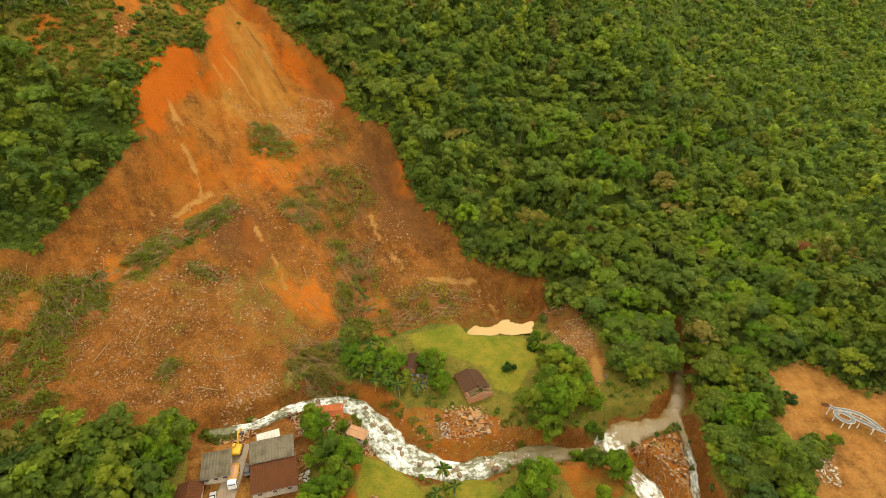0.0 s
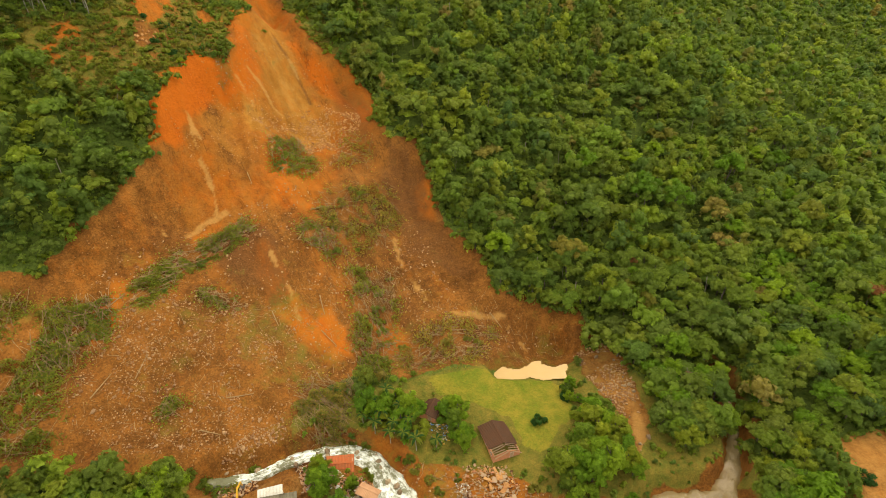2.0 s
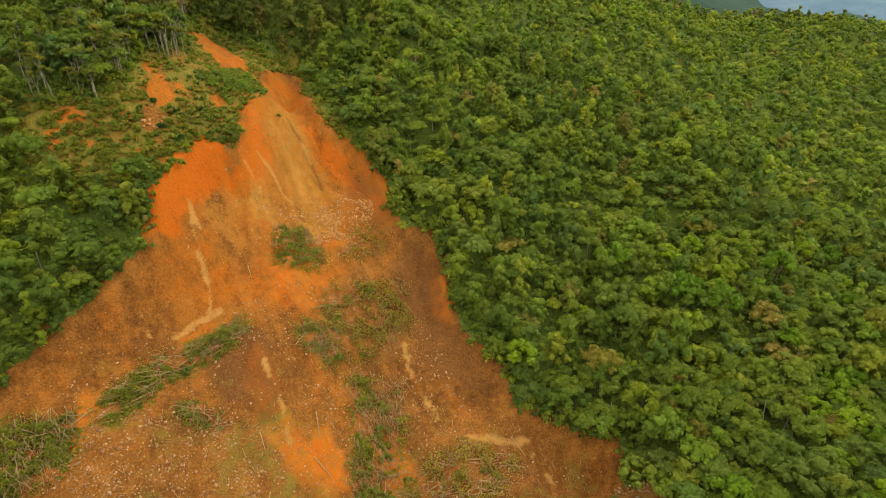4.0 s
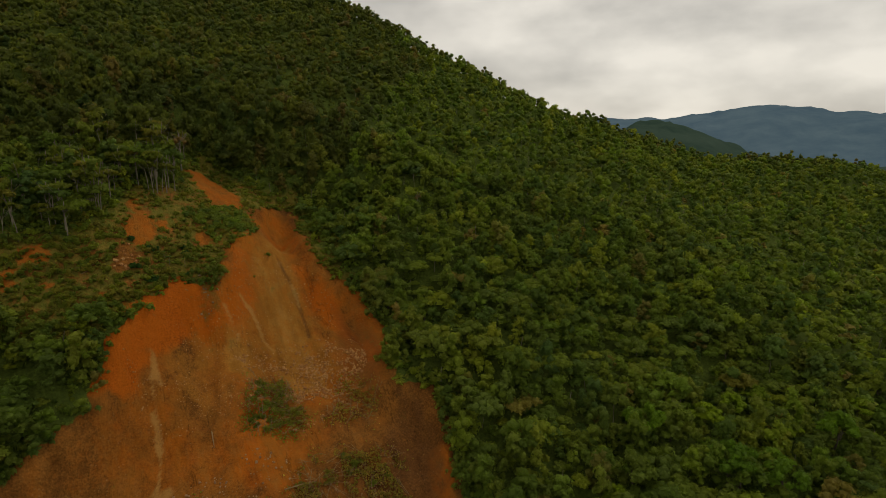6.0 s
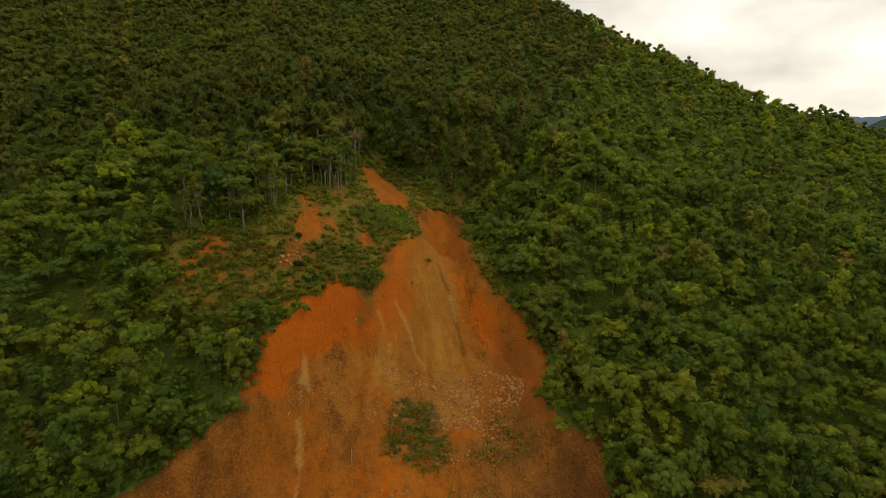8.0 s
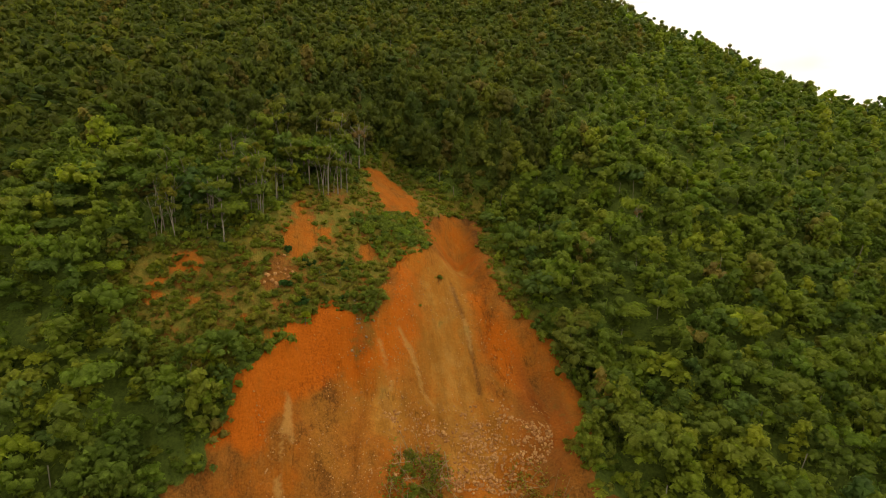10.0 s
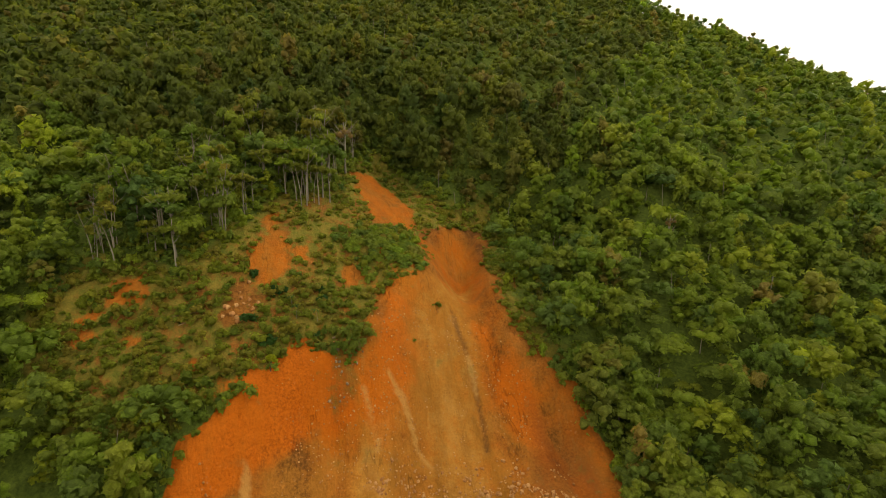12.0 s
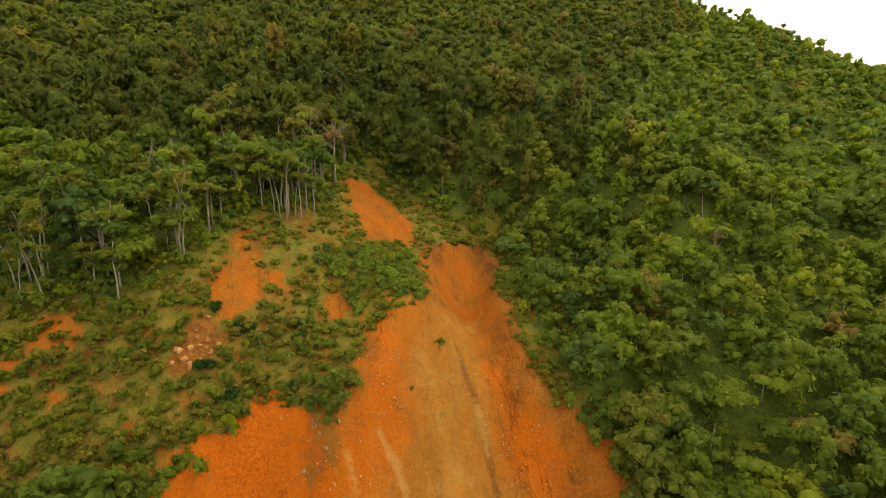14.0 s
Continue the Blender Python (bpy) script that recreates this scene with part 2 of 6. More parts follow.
    soil = n.mix(n.math("MULTIPLY", mask("weedy", 2.2, 1.8), 0.85), soil, scrub)
    colour = n.mix(mask("scrub", 3.0), floor, scrub)
    colour = n.mix(mask("field", 5.0, 0.7), colour, field)
    colour = n.mix(mask("soil", 6.0, 1.2, edge2), colour, soil)
    tall = n.math("ADD", n.math("MULTIPLY", n.math("ADD", n.math("MULTIPLY", rill, 1.2), n.math("MULTIPLY", fine_rill, 0.5)), n.attribute("steep")), n.math("ADD", n.math("MULTIPLY", grain, 0.34), n.math("MULTIPLY", lumps, 1.3)))
    n.bump(tall, 0.75, 0.9)
    return n.done(colour)


GROUND = ground_material()


def water_material():
    n = Nodes("river_water", 0.16, 0.5)
    join = n.add("ShaderNodeCombineXYZ")
    n.link(n.math("MULTIPLY", n.attribute("across"), 0.75), join.inputs[0])
    n.link(n.math("MULTIPLY", n.attribute("along"), 0.22), join.inputs[1])
    streak = n.noise(1.0, 8, 0.72, join.outputs[0])
    blob = n.noise(0.30, 8, 0.72)
    churn = n.math("ADD", n.math("MULTIPLY", streak, 0.50), n.math("MULTIPLY", blob, 0.75))
    foam = n.math("MULTIPLY_ADD", n.math("SUBTRACT", n.math("ADD", n.attribute("foam"), churn), 1.0), 7.0, 0.5, clamp=True)
    silt = n.mix(n.attribute("silt"), (0.105, 0.110, 0.048), (0.215, 0.135, 0.050))
    n.link(n.math("MULTIPLY_ADD", foam, 0.6, 0.16), n.b.inputs["Roughness"])
    n.bump(churn, 0.8, 0.8)
    return n.done(n.mix(foam, silt, n.mix(n.ramp(streak, [(0.35, 0.0), (0.6, 1.0)]), (0.48, 0.50, 0.40), (0.80, 0.80, 0.70))))


WATER = water_material()
POND = Nodes("muddy_pond", 0.25, 0.3)
POND = POND.done(POND.mix(POND.noise(0.12, 4), (0.40, 0.245, 0.078), (0.47, 0.305, 0.108)))


def stone_material(name, a, b):
    n = Nodes(name, 0.9)
    info, geo = n.add("ShaderNodeObjectInfo"), n.add("ShaderNodeNewGeometry")
    own = n.math("FRACT", n.math("ADD", info.outputs["Random"], geo.outputs["Random Per Island"]))
    g = n.noise(2.5, 5, 0.7)
    n.bump(g, 0.5, 0.08)
    return n.done(n.mix(1.0, n.mix(own, a, b), n.ramp(g, [(0.3, 0.7), (0.7, 1.15)]), "MULTIPLY"))


ROCK = stone_material("slide_stone", (0.19, 0.085, 0.030), (0.37, 0.225, 0.105))
CLAY_ROCK = stone_material("clay_stone", (0.26, 0.105, 0.026), (0.44, 0.230, 0.078))
GREY_ROCK = stone_material("grey_stone", (0.15, 0.095, 0.05), (0.33, 0.235, 0.13))
CLAY_TILE = plain("red_clay_tile", (0.40, 0.10, 0.030), 0.9, 1.2, 0.45)
BROWN_TILE = plain("brown_clay_tile", (0.105, 0.036, 0.013), 1.0, 0.6, 0.5, dirt=(0.055, 0.028, 0.012))
DARK_TILE = plain("dark_brown_tile", (0.085, 0.038, 0.018), 0.9, 0.6, 0.4, dirt=(0.06, 0.038, 0.024))
FIBRE = plain("grey_fibre_cement", (0.150, 0.125, 0.080), 1.0, 0.5, 0.85, dirt=(0.050, 0.038, 0.020))
WHITE_SHEET = plain("white_sheet", (0.55, 0.53, 0.44), 0.7, 0.5, 0.35)
WHITE_PLASTER = plain("white_plaster", (0.55, 0.48, 0.36), 0.9, 0.6, 0.5)
PINK_PLASTER = plain("pink_plaster", (0.50, 0.27, 0.14), 0.9, 0.8, 0.4)
BRICK = plain("hollow_brick", (0.46, 0.19, 0.09), 0.9, 1.5, 0.4)
TIMBER = plain("weathered_timber", (0.34, 0.23, 0.13), 0.85, 2.0, 0.35)
CONCRETE = plain("pale_concrete", (0.47, 0.45, 0.40), 0.85, 0.6, 0.3)
DIRTY_CONCRETE = plain("yard_concrete", (0.30, 0.235, 0.16), 0.95, 0.35, 0.6, dirt=(0.22, 0.12, 0.055))
DARK_OPENING = plain("dark_opening", (0.03, 0.028, 0.025), 0.6, 1.0, 0.1)
YELLOW_PAINT = plain("yellow_paint", (0.62, 0.34, 0.01), 0.4, 0.8, 0.2)
WHITE_PAINT = plain("white_vehicle_paint", (0.78, 0.77, 0.73), 0.35, 0.8, 0.12)
SILVER_PAINT = plain("silver_paint", (0.45, 0.45, 0.44), 0.35, 0.8, 0.12)
STEEL = plain("dark_steel", (0.10, 0.095, 0.09), 0.55, 1.0, 0.3, 0.4)
RUBBER = plain("tyre_rubber", (0.022, 0.022, 0.022), 0.85, 1.5, 0.3)
BLUE_SHEET = plain("blue_tarpaulin", (0.10, 0.30, 0.62), 0.6, 1.0, 0.1)
GREY_PAINT = plain("grey_ramp_paint", (0.13, 0.14, 0.13), 0.6, 0.6, 0.2)
CAR_GLASS = Nodes("dark_car_glass", 0.08, 0.5).done((0.02, 0.024, 0.026))


# ---- mesh helpers ----
def mesh_of(name, verts, faces, material, smooth=False, **values):
    """One mesh out of arrays: verts (n, 3), faces (k, 3 or 4); values: a float for each vertex."""
    me = bpy.data.meshes.new(name)
    verts, faces = np.ascontiguousarray(verts, np.float32), np.ascontiguousarray(faces, np.int32)
    k, c = faces.shape
    me.vertices.add(len(verts))
    me.vertices.foreach_set("co", verts.ravel())
    me.loops.add(k * c)
    me.loops.foreach_set("vertex_index", faces.ravel())
    me.polygons.add(k)
    me.polygons.foreach_set("loop_start", np.arange(0, k * c, c, dtype=np.int32))
    me.polygons.foreach_set("use_smooth", np.full(k, smooth))
    for key, v in values.items():
        me.attributes.new(key, "FLOAT", "POINT").data.foreach_set("value", np.ascontiguousarray(v, np.float32))
    me.materials.append(material)
    me.update()
    me.validate()
    return me


def part(name, bm, material, parent=None, label=""):
    """Links a bmesh as one mesh object, under a thing or a part where one is given."""
    me = bpy.data.meshes.new(name)
    bm.normal_update()
    bm.to_mesh(me)
    bm.free()
    me.materials.append(material)
    ob = new(name, me)
    if parent is not None:
        ob.parent = parent
    return tagged(ob, label) if label else ob


def thing(name, m, label, category, group="", kind=""):
    ob = tagged(new(name), label, category, group, kind)
    ob.matrix_basis = m
    return ob


def box(bm, size, at=(0, 0, 0), turn=(0, 0, 0), bevel=0.0):
    """A box of that size, its middle at that place, added to bm."""
    m = pose(*at, *turn) @ Matrix.Diagonal((*size, 1))
    made = bmesh.ops.create_cube(bm, size=1.0, matrix=m)["verts"]
    if bevel:
        edges = list({e for v in made for e in v.link_edges})
        bmesh.ops.bevel(bm, geom=edges, offset=bevel, segments=1, affect="EDGES")
    return bm


def boxes(*rows, bevel=0.0):
    bm = bmesh.new()
    for row in rows:
        box(bm, *row, bevel=bevel)
    return bm


def tube(bm, radius, a, b, top=None, sides=8):
    a, b = Vector(a), Vector(b)
    way = b - a
    m = Matrix.Translation((a + b) / 2) @ way.to_track_quat("Z", "Y").to_matrix().to_4x4()
    bmesh.ops.create_cone(bm, cap_ends=True, segments=sides, radius1=radius, radius2=radius if top is None else top, depth=way.length, matrix=m)
    return bm


# ---- the lie of the land ----
TABLE = np.random.RandomState(5).rand(256, 256)


def wave(x, y, size, seed=0):
    """Smooth noise from -1 to 1 over the plan."""
    u, v = np.asarray(x, float) / size + seed * 17.3, np.asarray(y, float) / size + seed * 9.1
    i, j = np.floor(u).astype(int), np.floor(v).astype(int)
    fu, fv = u - i, v - j
    fu, fv = fu * fu * (3 - 2 * fu), fv * fv * (3 - 2 * fv)
    g = lambda a, b: TABLE[a % 256, b % 256]
    return 2 * ((g(i, j) * (1 - fu) + g(i + 1, j) * fu) * (1 - fv) + (g(i, j + 1) * (1 - fu) + g(i + 1, j + 1) * fu) * fv) - 1


def soft(v, width):
    return width * np.logaddexp(0, v / width)


def step(a, b, v):
    t = np.clip((v - a) / (b - a), 0, 1)
    return t * t * (3 - 2 * t)


def inside(x, y, poly):
    """Metres inside the outline (negative outside)."""
    x, y = np.asarray(x, float), np.asarray(y, float)
    d, within = np.full(x.shape, 1e9), np.zeros(x.shape, bool)
    for (ax, ay), (bx, by) in zip(poly, poly[1:] + poly[:1]):
        ex, ey = bx - ax, by - ay
        t = np.clip(((x - ax) * ex + (y - ay) * ey) / (ex * ex + ey * ey + 1e-9), 0, 1)
        d = np.minimum(d, np.hypot(x - ax - t * ex, y - ay - t * ey))
        within ^= ((ay > y) != (by > y)) & (x < (bx - ax) * (y - ay) / (by - ay + 1e-12) + ax)
    return np.where(within, d, -d)


def along(x, y, line):
    """Distance from a line of points, and how far along it (0 to 1)."""
    x, y = np.asarray(x, float), np.asarray(y, float)
    d, s, total = np.full(x.shape, 1e9), np.zeros(x.shape), 0.0
    for (ax, ay), (bx, by) in zip(line, line[1:]):
        ex, ey = bx - ax, by - ay
        t = np.clip(((x - ax) * ex + (y - ay) * ey) / (ex * ex + ey * ey + 1e-9), 0, 1)
        e, length = np.hypot(x - ax - t * ex, y - ay - t * ey), math.hypot(ex, ey)
        s = np.where(e < d, total + t * length, s)
        d = np.minimum(d, e)
        total += length
    return d, s / total


SLIDE = [(-92, 301), (-92, 294), (-90, 283), (-90, 274), (-95, 272), (-100, 271), (-104, 267), (-106, 258), (-107, 250), (-108, 240), (-107, 231), (-106, 222), (-114, 205),
         (-119, 186), (-124, 176), (-127, 168), (-150, 163), (-180, 155), (-180, 110), (-117, 108), (-103, 112), (-89, 113), (-70, 118), (-58, 118), (-47, 123.5),
         (-42, 130), (-43, 140), (-26, 153), (-7, 154), (17, 158), (24, 161), (50, 164), (60, 173), (59, 187), (42, 188), (23, 190), (21, 202), (7, 217), (0, 236),
         (-2, 252), (-8, 262), (-19, 261), (-26, 269), (-23, 277), (-27, 286), (-34, 296), (-41, 302), (-48, 305), (-57, 307), (-62, 312), (-69, 322), (-79, 342), (-89, 363),
         (-94, 353), (-99, 340), (-92, 331), (-86, 312), (-87, 305)]
RIVER = [(-64, 116), (-58, 117), (-50, 119), (-42, 124), (-33, 127), (-24, 127), (-17, 124), (-11, 116), (-6, 108), (1, 103), (11, 100), (22, 101),
         (30, 103), (40, 104), (52, 102.5), (60, 102), (65, 96), (68, 88), (70, 78), (72, 60)]
STREAM = [(103, 160), (101, 146), (97, 132), (91, 120), (84, 112), (76, 110), (66, 108), (60, 102)]
CHANNEL = [(88, 115), (87, 108), (86, 102), (84, 94), (81, 85), (79, 72)]
POND_SHORE = [(22, 161), (27, 165), (33, 163), (40, 166), (47, 163.5), (51, 165), (49, 158.5), (38, 158.5), (24, 157)]
FIELD = [(-2, 153), (16, 157), (24, 158), (44, 158), (49, 152), (46, 141), (41, 131), (34, 124), (29, 128), (26, 138), (14, 143), (2, 147)]
VALLEY = [(-68, 121), (-68, 78), (40, 60), (90, 60), (90, 85), (92, 106), (96, 128), (106, 150), (100, 158), (90, 128), (76, 120), (72, 135), (74, 150),
          (66, 170), (56, 166), (-44, 142), (-45, 126)]
BARE_LOT = [(120, 124), (129, 127), (137, 126), (143, 119), (147, 112), (175, 104), (175, 50), (106, 50), (108, 78), (111, 86), (110, 92), (110, 98), (115, 108)]
SCRUB = [(-140, 234), (-160, 238), (-163, 257), (-151, 265), (-141, 269), (-137, 278), (-139, 288), (-140, 302), (-141, 317), (-132, 330), (-142, 360), (-139, 378), (-116, 370), (-98, 366),
         (-88, 376), (-74, 348), (-60, 322), (-46, 310), (-60, 300), (-88, 296), (-92, 280), (-103, 268), (-107, 250), (-122, 240)]
RELIEF = [[0.0, -0.2, -0.7, -2.0, 0.1, 3.6, 1.6, 0.2, 0.0], [0.2, 0.2, -1.6, -2.5, -0.6, 4.3, 2.5, 0.3, 0.0],
          [1.3, 3.9, 5.0, 2.0, -3.0, 0.5, 2.1, 0.5, 0.0], [2.5, 4.8, 3.0, 0.9, 0.4, 2.7, 2.8, 0.6, 0.0],
          [3.2, 2.2, 0.1, 1.7, 1.5, 1.2, 1.0, 0.4, 0.4], [0.9, 0.5, 1.3, 4.1, 0.4, -1.3, -1.4, 0.5, 2.5],
          [-3.1, -1.8, 0.2, 1.6, -1.4, -4.0, -6.5, -1.8, 3.9], [-2.4, -3.2, -1.3, -0.6, -1.5, -3.5, -6.5, -3.4, 1.2]]
MOUNDS = [(-133, 372, 16, -18.3), (-24, 303, 16, -13.5), (10, 196, 16, 6.5), (-91, 296, 16, 9.6), (-62, 203, 16, 5.1), (51, 168, 16, -10.2),
          (-56, 374, 16, -14.3), (442, 652, 24, 14.7), (157, 348, 24, 11.9), (274, 716, 36, -15.3), (-174, 266, 24, 8.3), (-35, 397, 16, 9.6),
          (-24, 158, 16, -4.8), (32, 296, 16, 7.8), (115, 222, 16, -6.7), (108, 647, 16, -8.2), (-122, 352, 16, -8.0),
          (-94, 228, 16, -5.8), (-64, 290, 16, -5.0), (95, 246, 16, 6.5), (18, 624, 16, 7.1), (189, 284, 16, -7.2), (-121, 157, 16, -4.4),
          (-78, 346, 22, -7.8), (-102, 298, 10, -7.9), (-138, 358, 15, 6.6), (-114, 250, 15, 4.5), (-90, 370, 15, -7.3), (-90, 202, 15, -6.0), (-66, 262, 15, -6.0),
          (-30, 298, 22, 3.8), (-138, 286, 15, 4.8), (-102, 238, 10, 4.0), (-90, 334, 10, -5.9), (-90, 370, 10, -6.4), (-78, 274, 15, -4.5), (-110, 725, 55, 11.0), (62, 650, 20, -5.0)]

SPUR = [(-91, 299), (-86, 288), (-82, 275), (-77, 262), (-70, 248)]


def river_level(s):
    return -0.7 - 4.6 * step(0.0, 0.55, s) - 0.8 * step(0.6, 1.0, s)


def stream_level(s):
    return -1.8 - 3.6 * s


def land(x, y, fine=True):
    """The height of the ground."""
    x, y = np.broadcast_arrays(np.asarray(x, float), np.asarray(y, float))
    xc = np.clip(x, -600, 900)
    z = soft(-66 - 0.28 * xc + 0.415 * y, 14) - 3.0
    for j, row in enumerate(RELIEF):
        for i, h in enumerate(row):
            z = z + h * np.exp(-((x + 340 - 100 * i) ** 2 + (y - 60 - 100 * j) ** 2) / (2 * 85.0 ** 2))
    for a, b, r, h in MOUNDS:
        z = z + h * np.exp(-((x - a) ** 2 + (y - b) ** 2) / (2.0 * r * r))
    ridge = 655 + 0.6 * soft(20 - xc, 30) + 0.25 * soft(xc - 180, 20)
    z = z - 0.85 * soft(y - ridge, 14)
    z = -22 + soft(z + 22, 8)
    s = inside(x, y, SLIDE)
    z = z - (2 + 6 * step(150, 200, y)) * step(-2, 9, s)
    if fine:
        bare = step(0, 6, s)
        u, v = 0.83 * x + 0.56 * y, -0.56 * x + 0.83 * y
        high = step(175, 225, y)
        z = z + bare * (1.3 * wave(x, y, 11, 1) + 0.85 * wave(x, y, 5, 2) + 0.40 * wave(x, y, 2.6, 3)) * (1 - 0.4 * high)
        z = z + bare * high * (1.5 * wave(u + 2.5 * wave(x, y, 17, 24), v * 0.2, 7.5, 4) + 0.7 * wave(u + 1.5 * wave(x, y, 9, 25), v * 0.22, 3.4, 5) + 1.1 * wave(x, y, 15, 26) + 0.6 * wave(x, y, 3.4, 27))
        z = z + bare * (4.2 * step(10, 0, along(x, y, SPUR)[0] + 1.2 * wave(x, y, 5, 28)) - 2.4 * np.exp(-((x + 92) ** 2 + (y - 250) ** 2) / 180.0) - 2.0 * np.exp(-((x + 62) ** 2 + (y - 284) ** 2) / 260.0) - 2.2 * step(5, 0, along(x, y, [(-95, 272), (-90, 264), (-85, 252), (-80, 238)])[0] + 0.8 * wave(x, y, 4, 30)) + 2.2 * step(7, 0, along(x, y, [(-64, 201), (-54, 184), (-42, 170), (-32, 160)])[0] + 1.2 * wave(x, y, 5, 31)))
        z = z - bare * 0.9 * step(1.5, 0.2, along(x, y, [(-78, 310), (-72.2, 304.3), (-66.8, 298.6), (-62.3, 292.8), (-58.2, 285.9)])[0] + 0.3 * wave(x, y, 3, 29))
        z = z + (1 - bare) * (0.8 * wave(x, y, 14, 6) + 0.3 * wave(x, y, 5, 7)) * step(-6, 30, z)
    d, q = along(x, y, RIVER)
    bed = step(7.5, 2.8, d - 2.0 * np.exp(-((q - 0.39) / 0.06) ** 2) + 1.5 * wave(x, y, 7, 8))
    z = z * (1 - bed) + np.minimum(z, river_level(q) - 1.2) * bed
    d, q = along(x, y, STREAM)
    bed = step(5.5 + 4.0 * step(0.6, 0.9, q), 1.6 + 3.0 * step(0.6, 0.9, q), d + 1.0 * wave(x, y, 5, 9))
    z = z * (1 - bed) + np.minimum(z, stream_level(q) - 1.0) * bed
    d, q = along(x, y, CHANNEL)
    bed = step(4.5, 1.4, d + 0.8 * wave(x, y, 4, 10))
    z = z * (1 - bed) + np.minimum(z, -5.2 - 2.0 * q) * bed
    dip = step(-4, 1.5, inside(x, y, POND_SHORE))
    return z * (1 - dip) + np.minimum(z, -5.6) * dip


def height(x, y):
    return float(land(x, y))


def axis(fine_a, fine_b, gap, far_a, far_b, close):
    """Grid lines: close together over the middle stretch, closest over the scarp, widening towards the horizon."""
    out, lines = [], [*np.arange(fine_a, close[0], gap), *np.arange(close[0], close[1], close[2]), *np.arange(close[1], fine_b + 0.01, gap)]
    v, g = fine_a, gap
    while v > far_a:
        g *= 1.12
        v -= g
        out.append(v)
    v, g = fine_b, gap
    lines = out[::-1] + lines
    while v < far_b:
        g *= 1.12
        v += g
        lines.append(v)
    return np.array(lines)


# pale rivulets, fresh scars and the like on the slide
RIVULETS = [([(-100, 242), (-95, 233), (-90, 226), (-87, 218.7), (-86, 213)], 0.5), ([(-94, 203.7), (-88.7, 211), (-83, 215)], 1.5), ([(-106, 206), (-101, 200), (-95, 197)], 0.6), ([(-105, 236), (-98, 235), (-93, 230)], 0.4),
            ([(-14.4, 215), (-11.5, 201.4), (-1, 186.4), (9.5, 181), (17, 182), (30, 184)], 0.75), ([(-101.7, 247), (-100.2, 244), (-96.5, 241)], 0.6), ([(-87.4, 274.4), (-85, 272.5), (-81, 269), (-79, 261)], 0.7),
            ([(-84.3, 281), (-80, 280.5), (-74.6, 277.6), (-70.5, 277.7), (-65, 276)], 0.7), ([(-77, 308.5), (-71, 303), (-65.6, 297), (-61, 291)], 0.3),
            ([(-63, 200), (-57, 189), (-51, 181), (-47, 172)], 0.5), ([(30, 182), (34, 178), (38, 175)], 0.5), ([(67, 138), (66, 131), (65, 122)], 2.4)]
CRACK = [(-78, 310), (-72.2, 304.3), (-66.8, 298.6), (-62.3, 292.8), (-58.2, 285.9)]
GULLY = [(-96, 271), (-99, 279), (-94, 286), (-91, 284), (-90, 279), (-88, 272), (-93, 267)]
UPPER = [(-96, 308), (-91, 284), (-103, 272), (-108, 257), (-110, 238), (-104, 226), (-94, 212), (-84, 206), (-70, 222), (-58, 236), (-44, 244), (-26, 262), (-24, 279), (-43, 302),
         (-57, 309), (-70, 322), (-84, 352), (-92, 350), (-90, 330), (-84, 309)]
RIM = [(-113, 226), (-113, 250), (-109, 268), (-97, 277), (-90, 270), (-93, 264), (-98, 256), (-101, 246), (-103, 230)]
RIGHT_RIM = [(-74, 314), (-54, 305), (-22, 277), (-28, 270), (-41, 284), (-62, 296)]
BOWL = [(-105, 245), (-96, 258), (-88, 266), (-78, 261), (-73, 243), (-89, 237), (-94, 243)]
SCARS = [([(-42, 178), (-37, 180), (-29, 164), (-35, 161)], 2.0), ([(-65, 197), (-58, 194), (-52, 182), (-39, 171), (-30, 161), (-34, 158), (-46, 165), (-59, 176)], 2.5), ([(-92, 196), (-90, 202), (-82, 219), (-83, 210)], 2.0),
         ([(-109, 176), (-104, 172), (-106, 150), (-110, 152)], 2.0), ([(-6, 244), (0, 242), (3, 223), (-4, 228)], 2.0),
         ([(-63, 233), (-51, 237), (-48, 219), (-58, 218)], 5.0), ([(-36, 212), (-30, 212), (-30, 204)], 2.5), ([(-69, 250), (-43, 240), (-48, 222), (-65, 221)], 7.0),
         ([(-20, 176), (-12, 178), (-6, 168), (-16, 166)], 3.0)]
PATCHES = [[(-138, 357), (-136, 366), (-127, 364), (-115, 354), (-107, 348), (-105, 340), (-108, 331), (-113, 328), (-124, 336), (-131, 344)],
           [(-138, 301), (-136, 307), (-132, 297), (-124, 295), (-121, 289), (-121, 281), (-123, 278), (-130, 284), (-130, 291)], [(-123, 297), (-119, 302), (-117, 297), (-120, 293)],
           [(-152, 259), (-148, 264), (-144, 260), (-149, 255)], [(-153, 248), (-149, 252), (-145, 247), (-149, 244)], [(-139, 252), (-137, 252), (-137, 250), (-139, 250)], [(-110, 301), (-105, 304), (-102, 299), (-106, 297)],
           [(-123, 252), (-120, 252), (-120, 250), (-123, 250)], [(-126, 273), (-125, 278), (-119, 276), (-118, 268), (-121, 264), (-125, 266)]]
YARD = [(-66, 113), (-36, 118), (-30, 108), (-32, 84), (-66, 84)]
